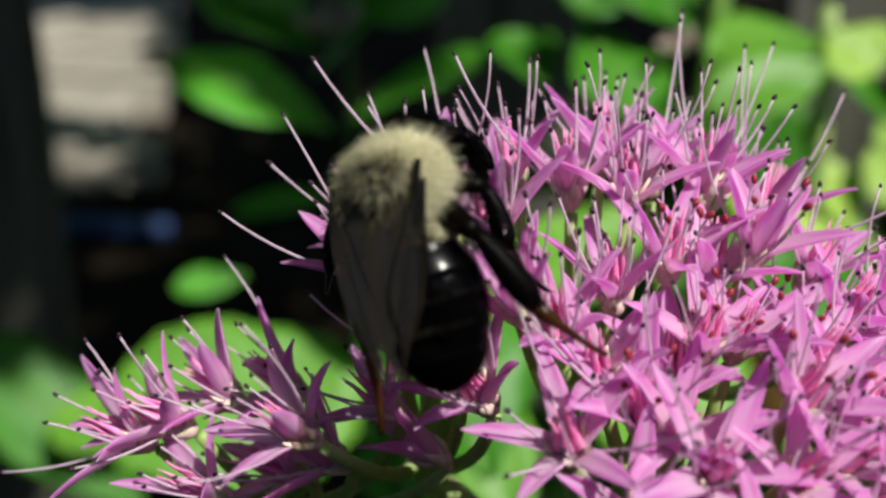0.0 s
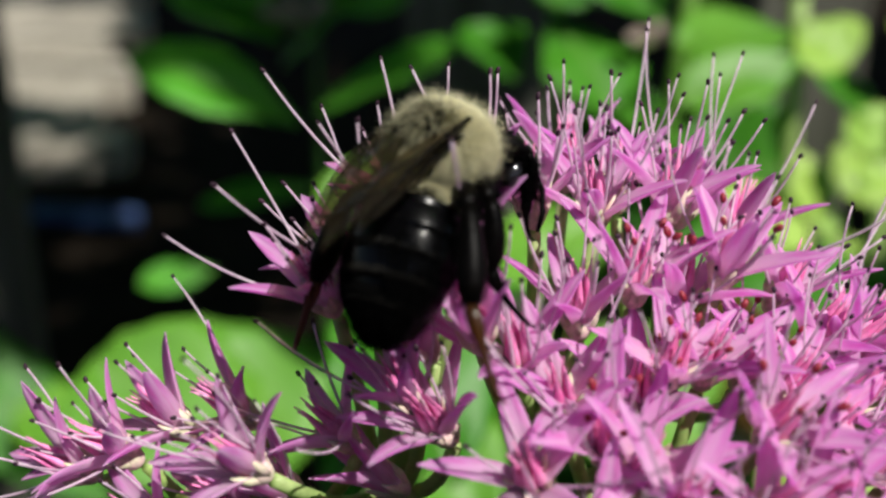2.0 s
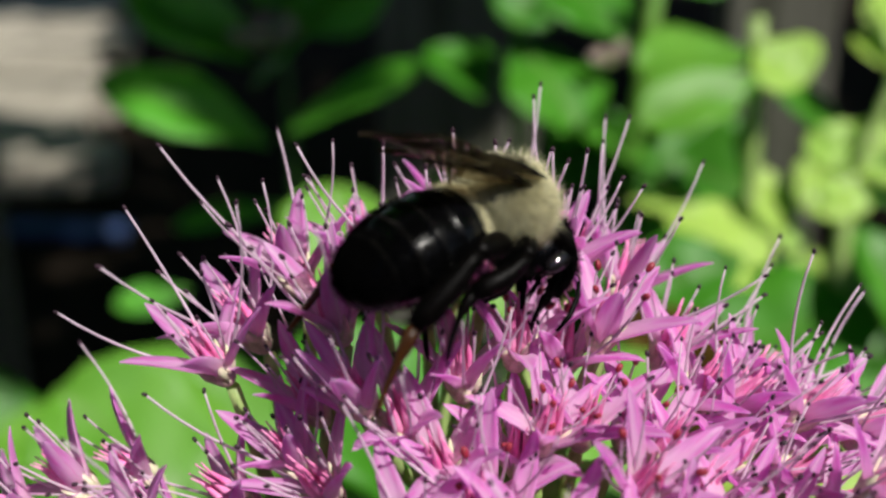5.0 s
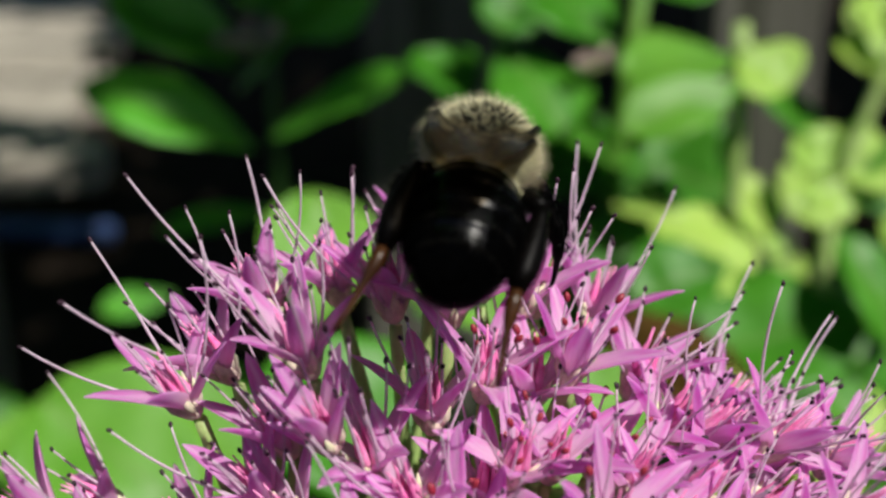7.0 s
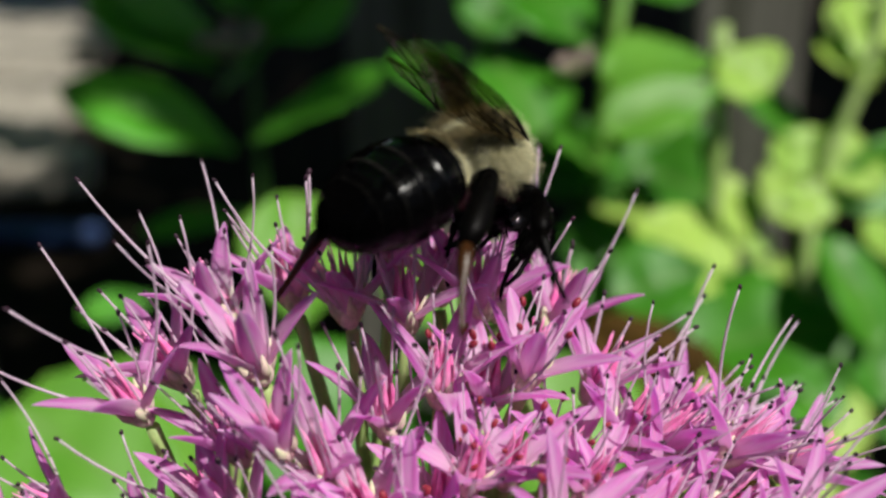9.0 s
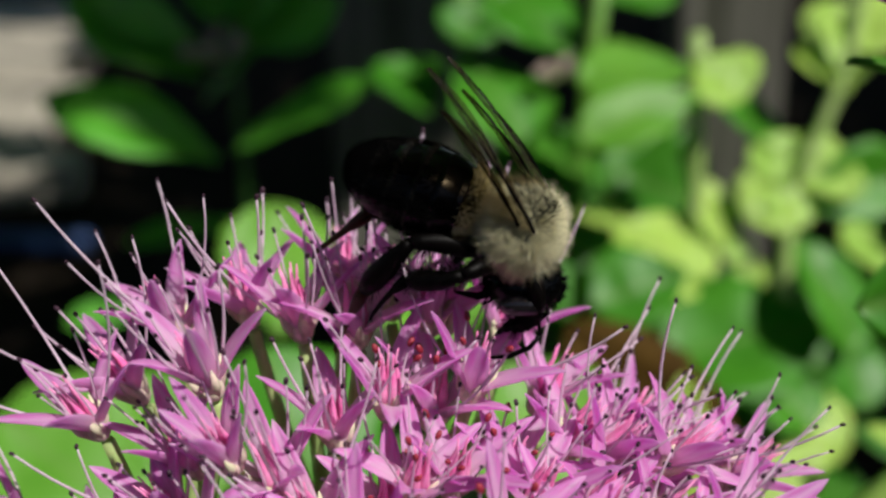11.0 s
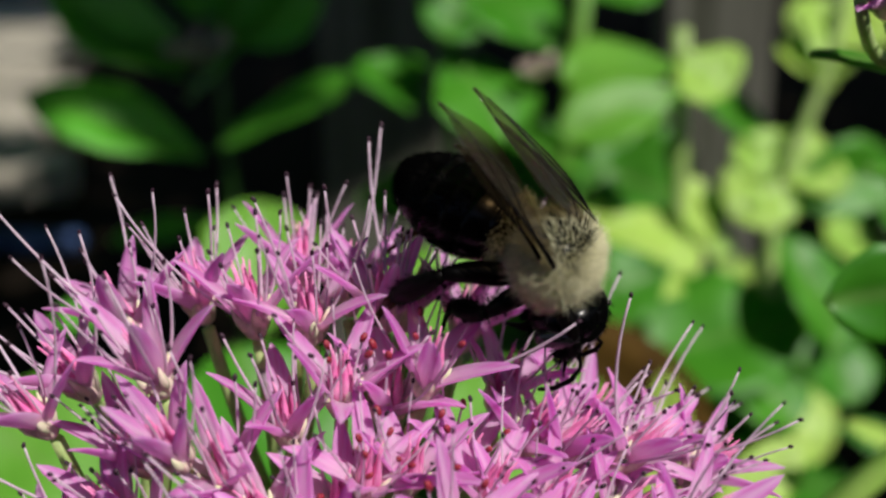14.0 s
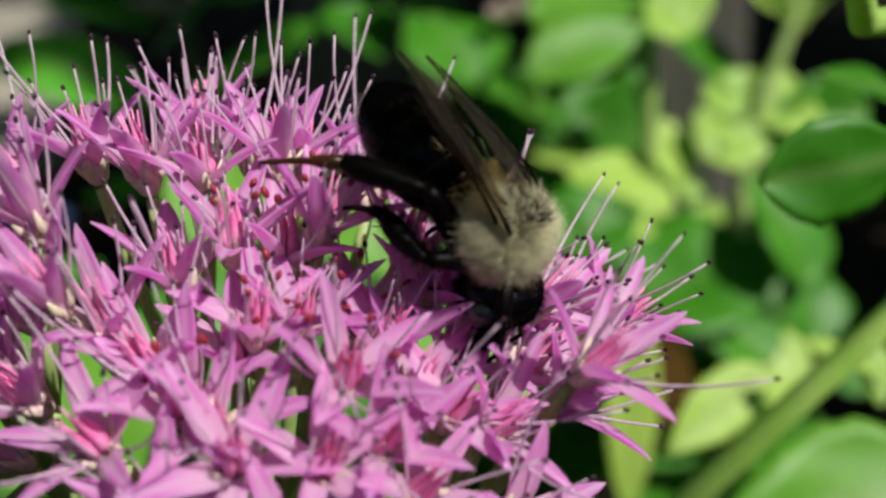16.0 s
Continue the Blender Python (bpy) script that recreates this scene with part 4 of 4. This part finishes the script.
def bumblebee():
    bee = empty("bumblebee", pose(0, 0, 0), "furry bumblebee, cream thorax and black abdomen, on pink flowers", "bee")
    bm = bmesh.new()
    egg(bm, (0, 0, 0), (0.00215, 0.0025, 0.00225), None, 28, 18)
    thorax = part("thorax", mesh_of("thorax", bm, BLACK_SHELL), bee)
    bm = bmesh.new()
    bald = lambda n: not (n.z > 0.50 and -0.7 < n.x < 0.65 and rng.random() < min(0.8, 2.2 * (n.z - 0.5))) and n.z > -0.70 - 0.2 * n.x
    fur(bm, (0, 0, 0), (0.00215, 0.0025, 0.00225), 42000, 0.0010, 0, bald, (-0.25, 0, 0.05), 0.000015, 0.42)
    fur(bm, (0, 0, 0), (0.00215, 0.0025, 0.00225), 9000, 0.0016, 0, lambda n: n.z > -0.45 and not (n.z > 0.75 and -0.6 < n.x < 0.5), (-0.3, 0, 0.15), 0.000011, 0.55)
    part("fur", mesh_of("fur", bm, YELLOW_HAIR), thorax, label="dense cream yellow fur")
    bm = bmesh.new()
    fur(bm, (0, 0, 0), (0.00215, 0.0025, 0.00225), 7000, 0.0009, 0, lambda n: n.z < -0.60 - 0.2 * n.x or (n.z > 0.62 and -0.65 < n.x < 0.55), (-0.1, 0, 0.1), 0.00003, 0.25)
    part("dark_fur", mesh_of("dark_fur", bm, BLACK_HAIR), thorax, label="short black fur")

    # abdomen of overlapping rings
    bm = bmesh.new()
    us, vs = 36, 60
    rows = []
    length, wide, tall = 0.0045, 0.0035, 0.0030
    for j in range(vs + 1):
        t = j / vs
        w = math.sqrt(max(0.0, 1 - (1 - 2 * t) ** 2)) ** 0.85 * (1.04 - 0.26 * t)
        step = (t * 6.0) % 1.0
        w *= 1.0 + 0.05 * (step - 0.5) if 0.08 < t < 0.95 else 1.0
        rows.append([bm.verts.new((length * (1 - 2 * t), wide * w * math.cos(b), tall * w * math.sin(b) - 0.0006 * t * t))
                     for b in (2 * math.pi * i / us for i in range(us))])
    for p, q in zip(rows, rows[1:]):
        for i in range(us):
            bm.faces.new((p[i], q[i], q[(i + 1) % us], p[(i + 1) % us]))
    bmesh.ops.remove_doubles(bm, verts=bm.verts[:], dist=1e-6)
    abdomen = part("abdomen", mesh_of("abdomen", bm, BLACK_SHELL), bee, abdomen_pose(0), "glossy black ringed abdomen")
    bm = bmesh.new()
    fur(bm, (0, 0, 0), (0.0044, 0.0033, 0.00282), 18000, 0.0006, 0, lambda n: n.x < 0.75 and (n.x < -0.45 or abs(n.y) > 0.5 or n.z < 0), (-1.3, 0, 0), 0.000018, 0.15, 0.24)
    part("bristles", mesh_of("bristles", bm, BLACK_HAIR), abdomen, label="short black bristles")
    for ring in (0.42, 0.08, -0.26, -0.58):
        bm = bmesh.new()
        fur(bm, (0, 0, 0), (0.00445, 0.00346, 0.00296), 45000, 0.0003, 0, lambda n: abs(n.x - ring) < 0.02, (-1.6, 0, 0), 0.000010, 0.1, 0.24)
        part("fringe", mesh_of("fringe", bm, GREY_HAIR), abdomen, label="thin grey hair fringe")
    bm = bmesh.new()
    fur(bm, (0, 0, 0), (0.0044, 0.0033, 0.0029), 26000, 0.0009, 0, lambda n: n.x > 0.74 + 0.06 * noise.noise(n * 3) and n.z > -0.6, (-0.5, 0, 0.1), 0.000026, 0.12)
    part("fur", mesh_of("fur", bm, YELLOW_HAIR), abdomen, label="cream yellow fur on the first ring")

    # head
    bm = bmesh.new()
    egg(bm, (0, 0, 0), (0.0016, 0.0021, 0.0024), None, 22, 14)
    skull = part("head", mesh_of("head", bm, BLACK_SHELL), bee, pose(0.0018, 0, -0.0034, 0, 70, 0))
    bm = bmesh.new()
    fur(bm, (0, 0, 0), (0.0016, 0.0020, 0.0024), 1500, 0.0006, 0, lambda n: abs(n.y) < 0.75, (0.2, 0, 0), 0.00004)
    part("face_fur", mesh_of("face_fur", bm, BLACK_HAIR), skull, label="black face hair")
    for s in (1, -1):
        bm = bmesh.new()
        egg(bm, (0, 0, 0), (0.0007, 0.0007, 0.0015), None, 16, 12)
        part("eye", mesh_of("eye", bm, EYE_SHELL), skull, pose(0.0005, s * 0.00185, 0.0003, s * 12, 0, 0), "shiny black compound eye")
        bm = bmesh.new()
        tube(bm, [(0, 0, 0), (0.0007, s * 0.0006, 0.0006), (0.0016, s * 0.0011, 0.0008)], [0.00013, 0.00012, 0.00012], 8)
        tube(bm, [(0.0016, s * 0.0011, 0.0008), (0.0024, s * 0.0014, 0.0002), (0.0031, s * 0.0016, -0.0010), (0.0034, s * 0.0016, -0.0022)], [0.00014, 0.00017, 0.00018, 0.00012], 8)
        part("antenna", mesh_of("antenna", bm, LEG_SHELL), skull, pose(0.0011, s * 0.0004, 0.0006))
    bm = bmesh.new()
    tube(bm, [(0, 0, 0), (0.0006, 0, -0.0013), (0.0005, 0, -0.0028)], [0.0004, 0.00028, 0.0001], 8)
    part("tongue", mesh_of("tongue", bm, LEG_SHELL), skull, pose(0.0007, 0, -0.0017))

    # wings
    wings = []
    for s in (1, -1):
        for kind, length, wide, at, turn in (("forewing", 0.0116, 0.0039, (0.0006, s * 0.0028, 0.0016), 3), ("hindwing", 0.0084, 0.0034, (-0.0004, s * 0.0027, 0.0014), 5)):
            bm = bmesh.new()
            nx, ny = 22, 6
            rows = []
            for i in range(nx + 1):
                t = i / nx
                w = wide * (0.10 + 0.90 * math.sin(math.pi * min(1, 0.05 + t * 0.80)) ** 0.9) * (1 - t ** 6)
                row = []
                for j in range(ny + 1):
                    q = j / ny
                    row.append(bm.verts.new((-t * length, s * (0.25 * w - q * w), 0.0004 * math.sin(t * 3) + 0.00012 * math.sin(q * 9 + t * 7))))
                rows.append(row)
            for a, b in zip(rows, rows[1:]):
                for j in range(ny):
                    bm.faces.new((a[j], b[j], b[j + 1], a[j + 1]))
            wing = part(kind, mesh_of(kind, bm, WING), bee, pose(*at, 0, 16, 0) @ pose(0, 0, 0, s * 14, 0, -s * turn), "smoky translucent wing")
            for q0, q1 in ((0.0, 0.0), (0.1, 0.35), (0.2, 0.7), (0.05, 0.15)):
                bm = bmesh.new()
                line = []
                for i in range(0, nx - 1):
                    t = i / nx
                    w = wide * (0.10 + 0.90 * math.sin(math.pi * min(1, 0.05 + t * 0.80)) ** 0.9) * (1 - t ** 6)
                    q = q0 + (q1 - q0) * t
                    line.append((-t * length, s * (0.25 * w - q * w), 0.0004 * math.sin(t * 3) + 0.00012 * math.sin(q * 9 + t * 7)))
                tube(bm, line, [0.00007 - 0.00005 * k / len(line) for k in range(len(line))], 6)
                part("vein", mesh_of("vein", bm, LEG_SHELL), wing)
            wings.append((wing, at, s, turn))

    # legs: knee, heel and toe from the hip
    joints = {
        "foreleg": ((0.0019, 0.0014, -0.0018), (0.0016, 0.0016, -0.0004), (0.0019, 0.0022, -0.0032), (0.0026, 0.0026, -0.0058)),
        "middle_leg": ((-0.0004, 0.0016, -0.0020), (0.0003, 0.0028, -0.0004), (-0.0008, 0.0038, -0.0038), (0.0004, 0.0046, -0.0074)),
        "hind_leg": ((-0.0017, 0.0016, -0.0019), (-0.0020, 0.0036, 0.0010), (-0.0059, 0.0046, -0.0022), (-0.0086, 0.0056, -0.0064)),
    }
    legs = []
    for kind, (hip, knee, heel, toe) in joints.items():
        fat = {"foreleg": 0.85, "middle_leg": 0.98, "hind_leg": 1.12}[kind]
        for s in (1, -1):
            flip = lambda p: Vector((p[0], s * p[1], p[2]))
            bm = bmesh.new()
            tube(bm, bow((0, 0, 0), flip(knee), (0, 0, 0.0002), 6), [fat * r for r in (0.00055, 0.0007, 0.0007, 0.00065, 0.0006, 0.0005, 0.0004)], 10)
            leg = part(kind, mesh_of(kind, bm, LEG_SHELL), bee, Matrix.Translation(flip(hip)))
            bm = bmesh.new()
            tube(bm, bow(flip(knee), flip(heel), (0.0003, 0, 0.0002), 6), [fat * r for r in (0.00034, 0.00044, 0.00055, 0.00064, 0.0007, 0.0007, 0.00045)], 10)
            tibia = part("tibia", mesh_of("tibia", bm, LEG_SHELL), leg)
            bm = bmesh.new()
            for k in range(520):
                p = flip(knee).lerp(flip(heel), rng.uniform(0.05, 0.98)) if k % 3 else flip(knee) * rng.uniform(0.25, 1.0)
                d = Vector((rng.gauss(0, 1), rng.gauss(0, 1), rng.gauss(0, 1))).normalized()
                tube(bm, [p + d * 0.0004, p + d * 0.0011 + (flip(heel) - flip(knee)).normalized() * 0.0004], [0.000028, 0.000008], 3)
            part("leg_hair", mesh_of("leg_hair", bm, BLACK_HAIR), leg)["kind"] = "stuff"
            bm = bmesh.new()
            pts = bow(flip(heel), flip(toe), (-0.0002, 0, -0.0001), 8)
            tube(bm, pts, [fat * r for r in (0.00036, 0.00042, 0.00036, 0.00022, 0.00020, 0.00018, 0.00016, 0.00016, 0.00012)], 8)
            for e in (1, -1):
                tube(bm, [pts[-1], pts[-1] + Vector((0.0003, e * 0.0002, -0.0003))], [0.00007, 0.00002], 5)
            part("tarsus", mesh_of("tarsus", bm, ORANGE_SHELL if kind == "hind_leg" else LEG_SHELL), leg, label="orange brown foot" if kind == "hind_leg" else "")
            legs.append((leg, kind, flip(hip), s))
    return bee, wings, legs, skull, abdomen


bee, wings, legs, skull, abdomen = bumblebee()


def motions():
    for wing, at, s, turn in wings:
        walk(wing, [(t, pose(*at, 0, lift, 0) @ pose(0, 0, 0, (1 - k) * s * (2 + 0.2 * lift) - k * (WING_TILT + 0.2 * lift), 0, s * (16 + k * (12 * s - 3) - 0.15 * lift - turn)))
                    for t, lift, k in WING_LIFT])
    for leg, kind, hip, s in legs:
        walk(leg, [(t, Matrix.Translation(hip) @ pose(0, 0, 0, s * spread, pitch, -s * swing)) for t, spread, pitch, swing in LEG_SWING[kind, s]])
    walk(abdomen, [(t, abdomen_pose(raised)) for t, raised in ABDOMEN_RAISE])
    walk(skull, [(t, pose(x, 0, z, 0, nod, 0)) for t, x, z, nod in HEAD_NOD])
    walk(bee, [(t, pose(x, y, z, rx, ry, rz)) for t, x, y, z, rx, ry, rz in BEE_ROWS])


motions()
